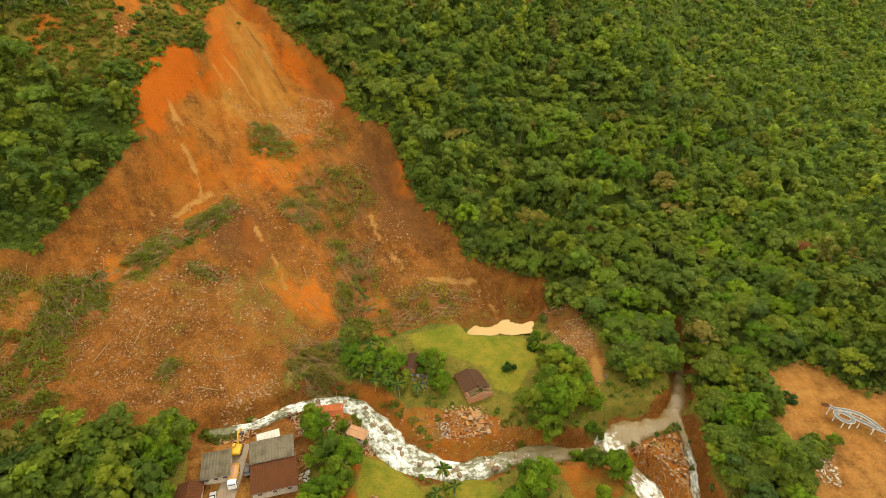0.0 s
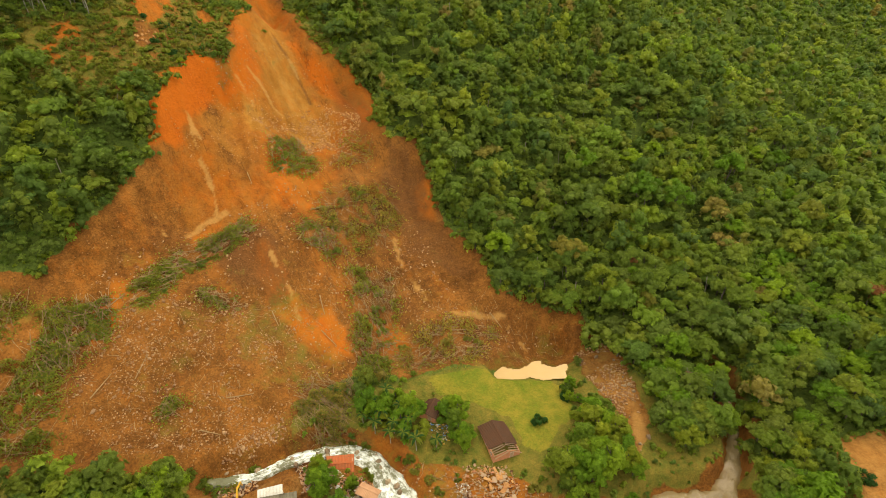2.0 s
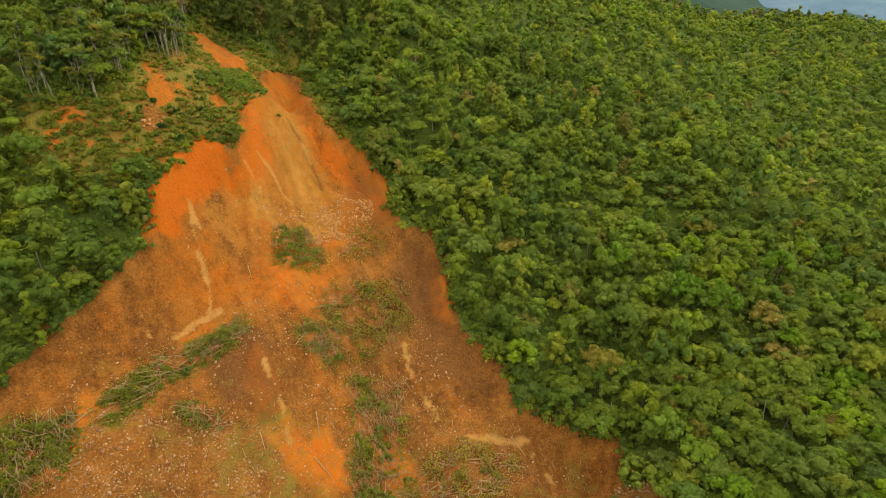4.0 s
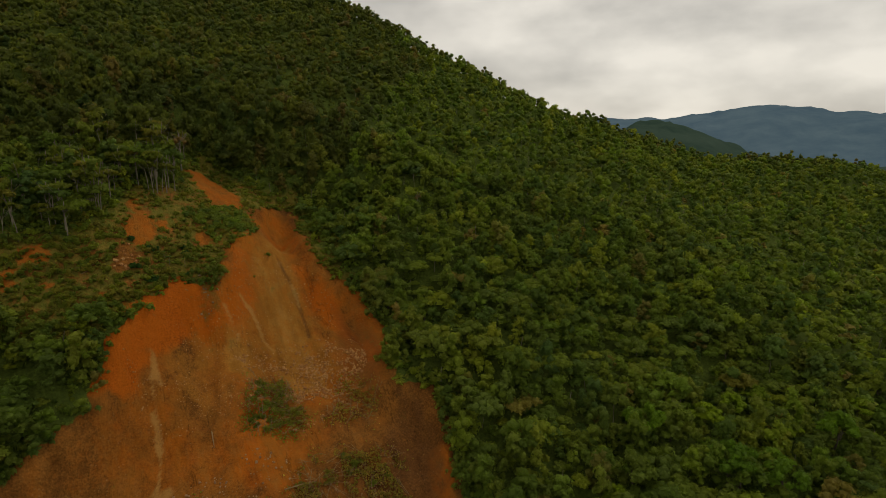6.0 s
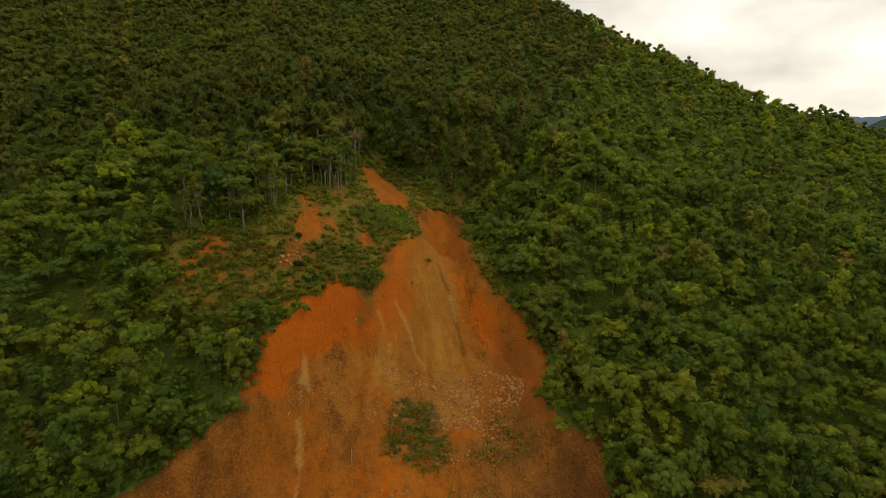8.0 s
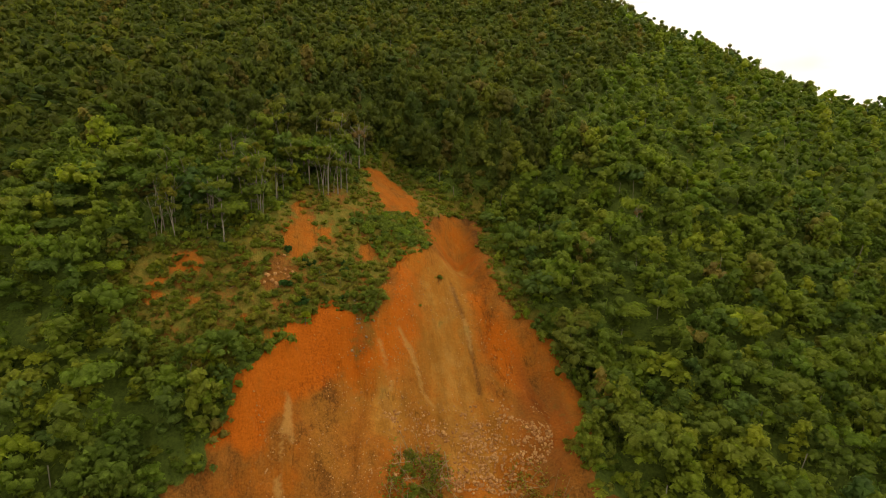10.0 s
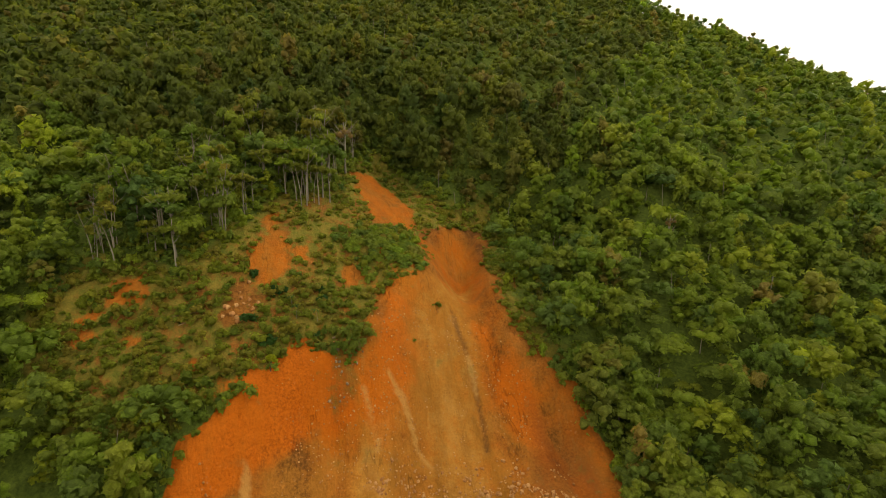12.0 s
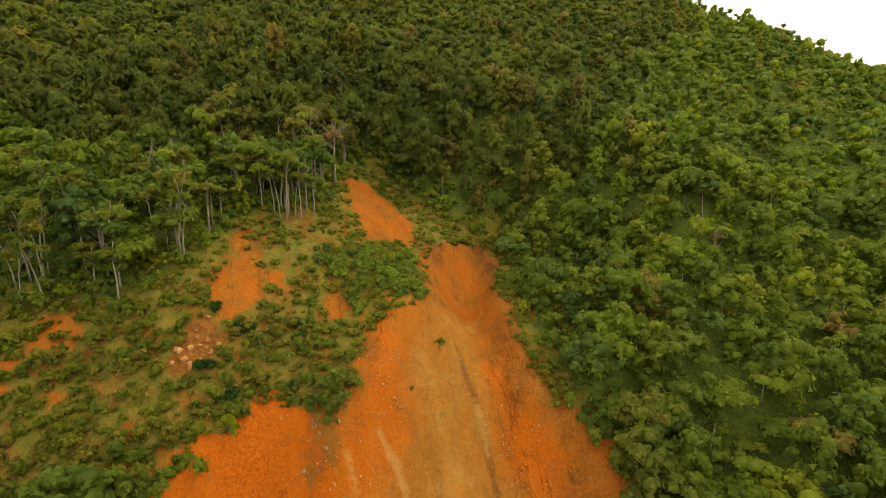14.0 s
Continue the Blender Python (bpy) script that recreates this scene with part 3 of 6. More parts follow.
BANKS = [[(-13, 123), (-3, 122), (9, 121), (24, 118), (34, 111), (46, 108), (40, 105), (28, 106), (17, 105), (9, 106), (-1, 113), (-6, 118)], [(-20, 110), (-10, 106), (-2, 100), (0, 92), (-4, 78), (-16, 80), (-24, 94)],
         [(67, 103), (75, 105), (83, 101), (82, 92), (77, 80), (68, 82), (68, 94)], [(55, 173), (66, 174), (73, 164), (70, 147), (69, 129), (62, 122), (62, 140), (57, 158)],
         [(-20, 134), (-8, 130), (2, 117), (-4, 113), (-14, 124)], [(42, 97), (58, 96), (60, 84), (44, 84)]]
LAWNS = [[(-16, 106), (-6, 104), (2, 92), (-6, 82), (-17, 88)], [(8, 96), (20, 97), (24, 88), (12, 84)], [(-57, 97), (-53, 98), (-52, 86), (-56, 85)]]


def build_ground():
    xs, ys = axis(-165, 165, 1.4, -4600, 4600, (-116, -14, 0.8)), axis(72, 372, 1.4, -1500, 4700, (196, 316, 0.8))
    gx, gy = np.meshgrid(xs, ys)
    x, y = gx.ravel(), gy.ravel()
    z = land(x, y)
    ragged = 2.2 * wave(x, y, 6, 11) + 1.0 * wave(x, y, 2.5, 12)
    s = inside(x, y, SLIDE) + ragged
    high = step(165, 185, y)
    soil = step(-1.5 - 3 * high, 1.5 - 3 * high, s)
    for p in PATCHES:
        soil = np.maximum(soil, 0.78 * step(-4, 2.5, inside(x, y, p) + 1.1 * ragged))
    for p in (BARE_LOT, YARD, *BANKS):
        soil = np.maximum(soil, step(-2, 2, inside(x, y, p) + 0.7 * ragged))
    u, v = 0.83 * x + 0.56 * y, -0.56 * x + 0.83 * y
    flow = wave(u, v * 0.15, 9, 16) + 0.5 * wave(u, v * 0.15, 4, 17)
    orange = step(-4, 4, s) * (0.16 + 0.20 * flow * step(150, 190, y))
    orange = np.maximum(orange, (0.46 + 0.28 * step(238, 278, y) + 0.22 * flow) * step(-16, 6, inside(x, y, UPPER) + 2.2 * ragged + 3 * flow))
    orange = orange - 0.08 * step(-5, 5, inside(x, y, BOWL) + 1.5 * ragged)
    for p, w in SCARS:
        orange = np.maximum(orange, 0.9 * step(-1.6 * w, w, inside(x, y, p) + 0.7 * ragged + 1.2 * flow))
    for p in PATCHES[:-1]:
        orange = np.maximum(orange, 0.7 * step(-3, 1, inside(x, y, p) + 0.8 * ragged))
    for p in BANKS[:3] + BANKS[4:]:
        orange = np.maximum(orange, 0.50 * step(-3, 1, inside(x, y, p) + ragged))
    for line, reach in ((STREAM, 5.0), (CHANNEL, 4.5), (RIVER, 7.0)):
        soil = np.maximum(soil, 0.8 * step(reach + 1.5, reach - 1.5, along(x, y, line)[0] + ragged))
    orange = np.maximum(orange, 0.30 * step(-3, 1, inside(x, y, BARE_LOT)))
    pale = 0.54 * step(-3, 0, inside(x, y, BARE_LOT)) + 0.42 * step(-3, 3, inside(x, y, BANKS[3]) + ragged) + 0.34 * step(-2, 2, inside(x, y, YARD))
    for line, w in RIVULETS:
        d, q = along(x, y, line)
        pale = np.maximum(pale, 0.85 * step(w * 1.7, w * 0.2, d + 0.45 * ragged))
    soil = np.maximum(soil, 0.62 * step(-2, 2, inside(x, y, GULLY) + 0.5 * ragged))
    face = step(-6, 5, inside(x, y, [(-88, 294), (-86, 318), (-80, 330), (-74, 316), (-46, 284), (-44, 262), (-62, 254), (-80, 262)]) + 1.5 * ragged)
    pale = np.maximum(pale, face * np.clip(0.08 + 0.26 * flow, 0, 0.5))
    ochre = face * (0.62 + 0.25 * flow) + 0.45 * step(-5, 5, inside(x, y, BOWL) + ragged)
    dark = 0.75 * step(-2, 2, inside(x, y, [(-80, 206), (-66, 208), (-56, 196), (-50, 180), (-58, 176), (-72, 184), (-84, 196)]) + ragged)
    dark = np.maximum(dark, 0.45 * step(-1, 2, inside(x, y, GULLY)))
    dark = np.maximum(dark, 0.8 * step(1.0, 0.2, along(x, y, CRACK)[0] + 0.25 * wave(x, y, 3, 29)))
    dark = np.maximum(dark, 0.5 * step(-3, 3, inside(x, y, [(-76, 200), (-67, 201), (-62, 180), (-70, 178)]) + ragged))
    dark = np.maximum(dark, 0.72 * step(-2, 3, inside(x, y, [(-22, 262), (-8, 262), (-2, 240), (8, 214), (18, 200), (6, 198), (-8, 206), (-18, 226)]) + ragged))
    dark = np.maximum(dark, 0.50 * step(-3, 4, inside(x, y, [(-50, 298), (-36, 296), (-25, 280), (-24, 264), (-34, 258), (-44, 276)]) + ragged))
    stony = np.where(y < 200, 0.9, 0.45) * step(-2, 4, s) + 0.8 * step(-3, 3, inside(x, y, BANKS[3])) + 0.15 * step(-3, 3, inside(x, y, BARE_LOT))
    weedy = 0.30 * step(100, 175, y) * step(215, 150, y) + 0.25 * wave(x, y, 9, 13)
    weedy = np.maximum(weedy, 0.42 * step(-2, 2, inside(x, y, GULLY)))
    for p in (BANKS[0], BANKS[1], BANKS[4], BANKS[5]):
        weedy = np.maximum(weedy, (0.36 + 0.2 * wave(x, y, 5, 19)) * step(-3, 1, inside(x, y, p)))
    red = 0.95 * step(-2.5, 2.5, inside(x, y, RIM) + 0.8 * ragged + 1.0 * flow)
    red = np.maximum(red, 0.72 * step(-3.5, 3.5, inside(x, y, RIGHT_RIM) + 0.8 * ragged + 1.0 * flow))
    red = np.maximum(red, 0.6 * step(9, 2, along(x, y, [(-90, 296), (-86, 284), (-84, 274)])[0] + ragged) * step(-1, 1, s))
    crest = step(306, 318, y) * step(-96, -90, x)
    strip = step(3.4, 1.2, along(x, y, [(-93, 340), (-83, 322), (-78, 304)])[0] + 0.3 * ragged)
    weedy = weedy * (1 - crest) - 0.3 * crest
    orange = np.maximum(orange * (1 - 0.1 * crest), 0.9 * strip)
    scrub = step(-10, 6, inside(x, y, SCRUB) + 2 * ragged)
    scrub = np.maximum(scrub, step(-6, 2, inside(x, y, VALLEY)))
    soil = np.maximum(soil, 0.42 * step(-6, 4, inside(x, y, SCRUB)) * (1 - step(0, 2, s)))
    field = step(-1.5, 1.5, inside(x, y, FIELD) + 0.6 * ragged)
    for p in LAWNS:
        lawn = step(-1.5, 1.5, inside(x, y, p) + 0.6 * ragged)
        field = np.maximum(field, lawn)
        soil = soil * (1 - lawn)
    soil = soil * (1 - field)
    nx, ny = len(xs), len(ys)
    i = (np.arange(ny - 1)[:, None] * nx + np.arange(nx - 1)[None, :]).ravel()
    faces = np.stack([i, i + 1, i + nx + 1, i + nx], 1)
    me = mesh_of("ground", np.stack([x, y, z], 1), faces, GROUND, True, soil=soil, orange=orange, pale=np.clip(pale, 0, 1), dark=dark, stony=np.clip(stony, 0, 1),
                 weedy=weedy, scrub=scrub, field=field, red=red, ochre=ochre, steep=step(165, 215, y) * step(-110, -60, -np.abs(x + 60)))
    return tagged(new("ground", me), "wooded hillside torn open by an orange-brown mudslide, with a grassy valley floor", "ground", kind="structure")


build_ground()


def ribbon(line, level, half, gap=0.7, across=14, foam=None, silt=None, spread=((0, 1), (1, 1))):
    """A sheet of water along a line of points."""
    pts = [Vector((*p, 0)) for p in line]
    fine = []
    for i in range(len(pts) - 1):
        p0, p1, p2, p3 = pts[max(i - 1, 0)], pts[i], pts[i + 1], pts[min(i + 2, len(pts) - 1)]
        k = max(2, int((p2 - p1).length / gap))
        for j in range(k):
            t = j / k
            fine.append(0.5 * ((2 * p1) + (p2 - p0) * t + (2 * p0 - 5 * p1 + 4 * p2 - p3) * t * t + (3 * p1 - p0 - 3 * p2 + p3) * t ** 3))
    c = np.array([(p.x, p.y) for p in fine])
    d = np.gradient(c, axis=0)
    d /= np.linalg.norm(d, axis=1)[:, None] + 1e-9
    side = np.linspace(-half, half, across)
    run = np.linspace(0, 1, len(c))
    broad = np.interp(run, [p for p, _ in spread], [w for _, w in spread])[:, None] * (1 + 0.12 * np.sin(run * 61) + 0.08 * np.sin(run * 143 + 1))[:, None]
    x = c[:, 0:1] - d[:, 1:2] * side * broad
    y = c[:, 1:2] + d[:, 0:1] * side * broad
    s = along(x.ravel(), y.ravel(), line)[1]
    f = foam(s) if foam else 0 * s
    z = level(s) + (0.22 + 0.35 * f) * (wave(x.ravel(), y.ravel(), 1.6, 21) + 0.6 * wave(x.ravel(), y.ravel(), 0.8, 22))
    n, m = x.shape
    z = z - np.tile(1.1 * np.abs(side / half) ** 4, n)
    i = (np.arange(n - 1)[:, None] * m + np.arange(m - 1)[None, :]).ravel()
    length = np.concatenate([[0], np.cumsum(np.hypot(*np.diff(c, axis=0).T))])
    extra = dict(foam=f, silt=silt(s) if silt else 0 * s, along=np.repeat(length, m), across=np.tile(side, n))
    return np.stack([x.ravel(), y.ravel(), z], 1), np.stack([i, i + 1, i + m + 1, i + m], 1), extra


v, f, extra = ribbon(RIVER, river_level, 4.2, foam=lambda s: 0.36 * step(0.0, 0.05, s) * step(0.62, 0.48, s) + 0.22 * step(0.5, 0.6, s) * step(0.72, 0.62, s) + 0.42 * step(0.76, 0.84, s),
                          silt=lambda s: 0.15 + 0.6 * step(0.5, 0.75, s), spread=((0, 0.45), (0.1, 0.45), (0.2, 0.6), (0.28, 0.9), (0.36, 1.35), (0.42, 1.4), (0.50, 0.85), (0.7, 0.75), (0.82, 0.95), (0.9, 1.2), (1, 1.2)))
tagged(new("river", mesh_of("river", v, f, WATER, True, **extra)), "white-water river in spate over boulders", "river", kind="structure")
v, f, extra = ribbon(STREAM, stream_level, 2.2, foam=lambda s: 0.12 * step(0.5, 0.6, s) + 0.26 * step(0.86, 0.96, s), silt=lambda s: 0.75 + 0 * s, spread=((0, 0.6), (0.4, 0.9), (0.55, 1.5), (0.7, 1.3), (0.82, 2.1), (0.93, 2.7), (1, 1.6)))
tagged(new("water_stream", mesh_of("stream", v, f, WATER, True, **extra)), "shallow silty side stream joining the river", "stream", kind="structure")
v, f, extra = ribbon(CHANNEL, lambda s: -4.1 - 2.0 * s, 1.5, foam=lambda s: 0.16 + 0.22 * step(0.1, 0.4, s), silt=lambda s: 0.7 + 0 * s)
tagged(new("water_channel", mesh_of("channel", v, f, WATER, True, **extra)), "narrow muddy channel round a debris bar", "stream", kind="structure")
gx, gy = np.meshgrid(np.arange(14, 60, 0.45), np.arange(150, 174, 0.45))
rows, cols = gx.shape
i = (np.arange(rows - 1)[:, None] * cols + np.arange(cols - 1)[None, :]).ravel()
pond_z = -5.0 + 0.02 * wave(gx.ravel(), gy.ravel(), 1.5, 3)
keep = inside(gx.ravel(), gy.ravel(), POND_SHORE) + 1.3 * wave(gx.ravel(), gy.ravel(), 3.2, 6) + 0.4 * wave(gx.ravel(), gy.ravel(), 1.2, 7) > -0.5
faces = np.stack([i, i + 1, i + cols + 1, i + cols], 1)
faces = faces[keep[faces].all(axis=1)]
tagged(new("water_pond", mesh_of("pond", np.stack([gx.ravel(), gy.ravel(), pond_z], 1), faces, POND, True)), "still pond of pale ochre muddy water", "pond", kind="structure")


# ---- distance: wooded ranges, haze painted in as bluish colour and emission ----
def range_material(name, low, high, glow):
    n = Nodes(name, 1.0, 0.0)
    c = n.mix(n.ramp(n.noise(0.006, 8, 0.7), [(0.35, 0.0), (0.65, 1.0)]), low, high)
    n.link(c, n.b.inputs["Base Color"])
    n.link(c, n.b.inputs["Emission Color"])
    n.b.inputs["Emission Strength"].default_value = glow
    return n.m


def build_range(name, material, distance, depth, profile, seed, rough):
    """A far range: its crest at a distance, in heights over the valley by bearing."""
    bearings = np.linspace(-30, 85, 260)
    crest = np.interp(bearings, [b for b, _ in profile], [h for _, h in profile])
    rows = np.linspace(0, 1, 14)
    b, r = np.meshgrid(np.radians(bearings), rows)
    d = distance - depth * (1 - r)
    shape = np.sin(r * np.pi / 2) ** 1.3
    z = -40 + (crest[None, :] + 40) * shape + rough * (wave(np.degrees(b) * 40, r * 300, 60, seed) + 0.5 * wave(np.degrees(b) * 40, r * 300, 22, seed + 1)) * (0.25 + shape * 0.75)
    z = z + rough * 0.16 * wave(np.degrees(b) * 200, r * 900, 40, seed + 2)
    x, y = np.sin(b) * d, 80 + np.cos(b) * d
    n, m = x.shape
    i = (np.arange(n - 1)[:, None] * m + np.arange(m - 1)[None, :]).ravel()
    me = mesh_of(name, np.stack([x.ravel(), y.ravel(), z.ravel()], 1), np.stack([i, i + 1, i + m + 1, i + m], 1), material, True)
    return tagged(new(name, me), "blue-green wooded range on the horizon, haze put into its colour", "mountains", kind="structure")


FAR_BLUE = range_material("far_range_painted_haze", (0.050, 0.085, 0.115), (0.075, 0.115, 0.140), 0.62)
NEAR_BLUE = range_material("near_range_painted_haze", (0.022, 0.040, 0.030), (0.040, 0.062, 0.046), 0.42)
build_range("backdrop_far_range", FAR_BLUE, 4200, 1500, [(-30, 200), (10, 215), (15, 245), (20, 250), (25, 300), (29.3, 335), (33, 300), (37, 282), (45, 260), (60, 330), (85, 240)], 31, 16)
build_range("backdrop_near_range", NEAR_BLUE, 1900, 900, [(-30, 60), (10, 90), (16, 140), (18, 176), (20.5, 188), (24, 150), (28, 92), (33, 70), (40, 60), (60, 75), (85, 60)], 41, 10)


# ---- foliage ----
FOREST_AREA = [(-120, 60), (-185, 120), (-215, 210), (-400, 335), (-510, 395), (-490, 470), (-440, 560), (-330, 860), (-100, 800), (60, 720), (300, 760), (560, 720), (600, 640), (500, 490), (330, 290), (225, 170), (180, 60)]


def clusters(rng, centres, out, size):
    """Leaf clusters: small three-cornered sprays at the centres, facing outwards more or less. Returns verts and triangles."""
    n = len(centres)
    normal = out + rng.normal(0, 0.32, (n, 3))
    normal /= np.linalg.norm(normal, axis=1)[:, None] + 1e-9
    u = np.cross(normal, rng.normal(0, 1, (n, 3)))
    u /= np.linalg.norm(u, axis=1)[:, None] + 1e-9
    w = np.cross(normal, u)
    s = (size * rng.uniform(0.6, 1.4, n))[:, None]
    k = rng.uniform(0.55, 0.95, n)[:, None]
    v = np.stack([centres - w * s * 0.8, centres + u * s * k + w * s * 0.55, centres - u * s * k + w * s * rng.uniform(0.2, 0.8, n)[:, None]], 1)
    return v.reshape(-1, 3), np.arange(n * 3).reshape(n, 3)


def ico():
    bm = bmesh.new()
    bmesh.ops.create_icosphere(bm, subdivisions=1, radius=1.0)
    v = np.array([p.co[:] for p in bm.verts])
    f = np.array([[p.index for p in q.verts] for q in bm.faces])
    bm.free()
    return v, f


ICO_V, ICO_F = ico()


def crown(seed, count, size, width=4.6, tall=5.0, base=7.0, puffs=9, droop=0.0, flat=0.0, column=False):
    """A crown of leafy puffs under a loose shell of sprays: uneven, with gaps between them."""
    rng = np.random.RandomState(seed)
    a, r = rng.uniform(0, 2 * np.pi, puffs), np.sqrt(rng.uniform(0.02, 1, puffs))
    up = rng.uniform(0, 1, puffs) * (1 - 0.75 * r * r)
    mid = np.stack([np.cos(a) * r * width * 0.80, np.sin(a) * r * width * 0.80, base + tall * (0.22 + 0.66 * up * (1 - flat))], 1)
    fine = math.sqrt(8.0 / max(puffs, 8))
    rad = width * fine * rng.uniform(0.30, 0.54, puffs) * (1.15 - 0.3 * r)
    if column:
        up = (np.arange(puffs) + rng.uniform(0.2, 0.8, puffs)) / puffs
        taper = np.sqrt(np.clip(1.08 - up ** 2.2, 0.05, 1))
        mid = np.stack([np.cos(a) * r * width * 0.74 * taper, np.sin(a) * r * width * 0.74 * taper, base + tall * up * 0.92], 1)
        rad = width * fine * rng.uniform(0.30, 0.50, puffs)
    pick = rng.choice(puffs, count, p=rad ** 2 / (rad ** 2).sum())
    d = rng.normal(0, 1, (count, 3))
    d[:, 2] = np.where(rng.rand(count) < 0.8, np.abs(d[:, 2]), d[:, 2] * 0.6)
    d /= np.linalg.norm(d, axis=1)[:, None]
    low = np.array([1, 1, 0.85 - 0.35 * flat])
    c = mid[pick] + d * (rad[pick] * rng.uniform(0.80, 1.12, count))[:, None] * low
    if droop:
        c[:, 2] -= droop * rng.uniform(0, 1, count) ** 2 * np.hypot(c[:, 0], c[:, 1]) / width
    v, f = clusters(rng, c, d + np.array([0, 0, 0.3]), size)
    lump = 0.80 * rad[:, None, None] * rng.uniform(0.62, 1.22, (puffs, len(ICO_V), 1))
    pv = mid[:, None, :] + ICO_V[None] * lump * low
    pf = ICO_F[None] + (len(v) + np.arange(puffs)[:, None, None] * len(ICO_V))
    return np.concatenate([v, pv.reshape(-1, 3)]), np.concatenate([f, pf.reshape(-1, 3)])


def bole(seed, tall, radius, lean=0.06, limbs=3, sides=5):
    """A tapered trunk with a few limbs, as verts and quads."""
    rng = np.random.RandomState(seed)
    verts, faces = [], []

    def stem(points, radii):
        start = len(verts)
        for p, r in zip(points, radii):
            for k in range(sides):
                a = 2 * np.pi * k / sides
                verts.append((p[0] + r * np.cos(a), p[1] + r * np.sin(a), p[2]))
        for i in range(len(points) - 1):
            for k in range(sides):
                q = start + i * sides
                faces.append((q + k, q + (k + 1) % sides, q + sides + (k + 1) % sides, q + sides + k))

    tip = rng.normal(0, lean * tall, 2)
    path = [(tip[0] * t * t + rng.normal(0, 0.02 * tall * t), tip[1] * t * t + rng.normal(0, 0.02 * tall * t), tall * t - 1.2 * (t == 0)) for t in (0, 0.35, 0.7, 1)]
    stem(path, [radius * 1.25, radius, radius * 0.75, radius * 0.35])
    for _ in range(limbs):
        t = rng.uniform(0.5, 0.85)
        a, reach = rng.uniform(0, 2 * np.pi), tall * rng.uniform(0.15, 0.28)
        b = np.array([tip[0] * t * t, tip[1] * t * t, tall * t])
        e = b + np.array([np.cos(a) * reach, np.sin(a) * reach, reach * 0.9])
        stem([b, (b + e) / 2 + np.array([0, 0, -0.1 * reach]), e], [radius * 0.5, radius * 0.36, radius * 0.14])
    return np.array(verts), np.array(faces)


def spots(area, gap, seed, jitter=0.75):
    """Scattered places over the plan, about gap metres apart."""
    rng = np.random.RandomState(seed)
    xs, ys = [p[0] for p in area], [p[1] for p in area]
    gx, gy = np.meshgrid(np.arange(min(xs), max(xs), gap), np.arange(min(ys), max(ys), gap * 0.9))
    gx = gx + (np.arange(gx.shape[0]) % 2)[:, None] * gap / 2
    x, y = (gx + rng.uniform(-jitter, jitter, gx.shape) * gap / 2).ravel(), (gy + rng.uniform(-jitter, jitter, gy.shape) * gap / 2).ravel()
    keep = inside(x, y, area) > 0
    return x[keep], y[keep], rng


def open_ground(x, y):
    """How far into any clearing a place lies."""
    out = np.maximum(inside(x, y, SLIDE), inside(x, y, VALLEY))
    out = np.maximum(out, np.maximum(inside(x, y, BARE_LOT), inside(x, y, SCRUB)))
    return np.maximum(out, 0.8 - along(x, y, STREAM)[0])


def woods(name, x, y, rng, crowns, label, scale=(0.75, 1.35), sink=0.0, squash=1.0, material=None):
    """Many trees joined into one mesh."""
    z = land(x, y, False)
    pick = rng.randint(0, len(crowns), len(x))
    turn, size, tint = rng.uniform(0, 2 * np.pi, len(x)), rng.uniform(*scale, len(x)) ** 1.2, rng.rand(len(x))
    stretch = rng.uniform(0.8, 1.25, len(x)) * squash
    V, F, T, at = [], [], [], 0
    for k, (cv, cf) in enumerate(crowns):
        own = np.nonzero(pick == k)[0]
        if not len(own):
            continue
        c, s = np.cos(turn[own])[:, None], np.sin(turn[own])[:, None]
        vx, vy, vz = cv[None, :, 0], cv[None, :, 1], cv[None, :, 2]
        q = size[own][:, None]
        v = np.stack([x[own][:, None] + q * (c * vx - s * vy), y[own][:, None] + q * (s * vx + c * vy), z[own][:, None] - sink + q * stretch[own][:, None] * vz], 2)
        V.append(v.reshape(-1, 3))
        F.append((cf[None] + (at + np.arange(len(own))[:, None, None] * len(cv))).reshape(-1, 3))
        T.append(np.repeat(tint[own], len(cv)))
        at += v.shape[0] * v.shape[1]
    me = mesh_of(name, np.concatenate(V), np.concatenate(F), material or FOREST_LEAF, True, tint=np.concatenate(T))
    return tagged(new(name, me), label, "forest", kind="stuff")


def crowns_of(first, count, size, **changes):
    out = []
    for k in range(10):
        shape = dict(width=4.3 + 0.35 * (k % 4), tall=4.6 + 0.8 * (k % 3), base=6.0 + 0.7 * (k % 3), puffs=12 + k % 5, droop=2.6 if k % 3 == 0 else 0.8, flat=0.7 if k % 5 == 2 else 0.0)
        shape.update(changes)
        if k % 5 not in (2, 4):
            shape.update(column=True, base=1.5, tall=shape["tall"] + shape["base"] - 0.5, width=shape["width"] * 0.86, puffs=shape["puffs"] + 1)
        out.append(crown(first + k, count, size, **shape))
    return out


x, y, rng = spots(FOREST_AREA, 6.5, 11)
low = y < 430
own_ok = (open_ground(x, y) < -1.5) & low
x, y = x[own_ok], y[own_ok]
near = (np.hypot(x + 20, y - 170) < 215) & (y > 150) & (y < 345)
own = (y < 208) & (x > -72) & (x < 158) & (rng.rand(len(x)) < 0.85)
a = near & ~own
woods("forest_near_slope", x[a], y[a], rng, crowns_of(100, 290, 0.50, base=4.0, width=5.2), "dense humid forest on the slope beside the slide", (0.62, 1.5))
distant = ~near & ~own & ((x > 175) | (x < -230))
# by position: trees up the left slope take the leaves dimmed in colour
dimmed = x < -70 + 0.2 * (y - 330) + 35 * wave(x, y, 60, 18)
inner = ~near & ~own & ~distant
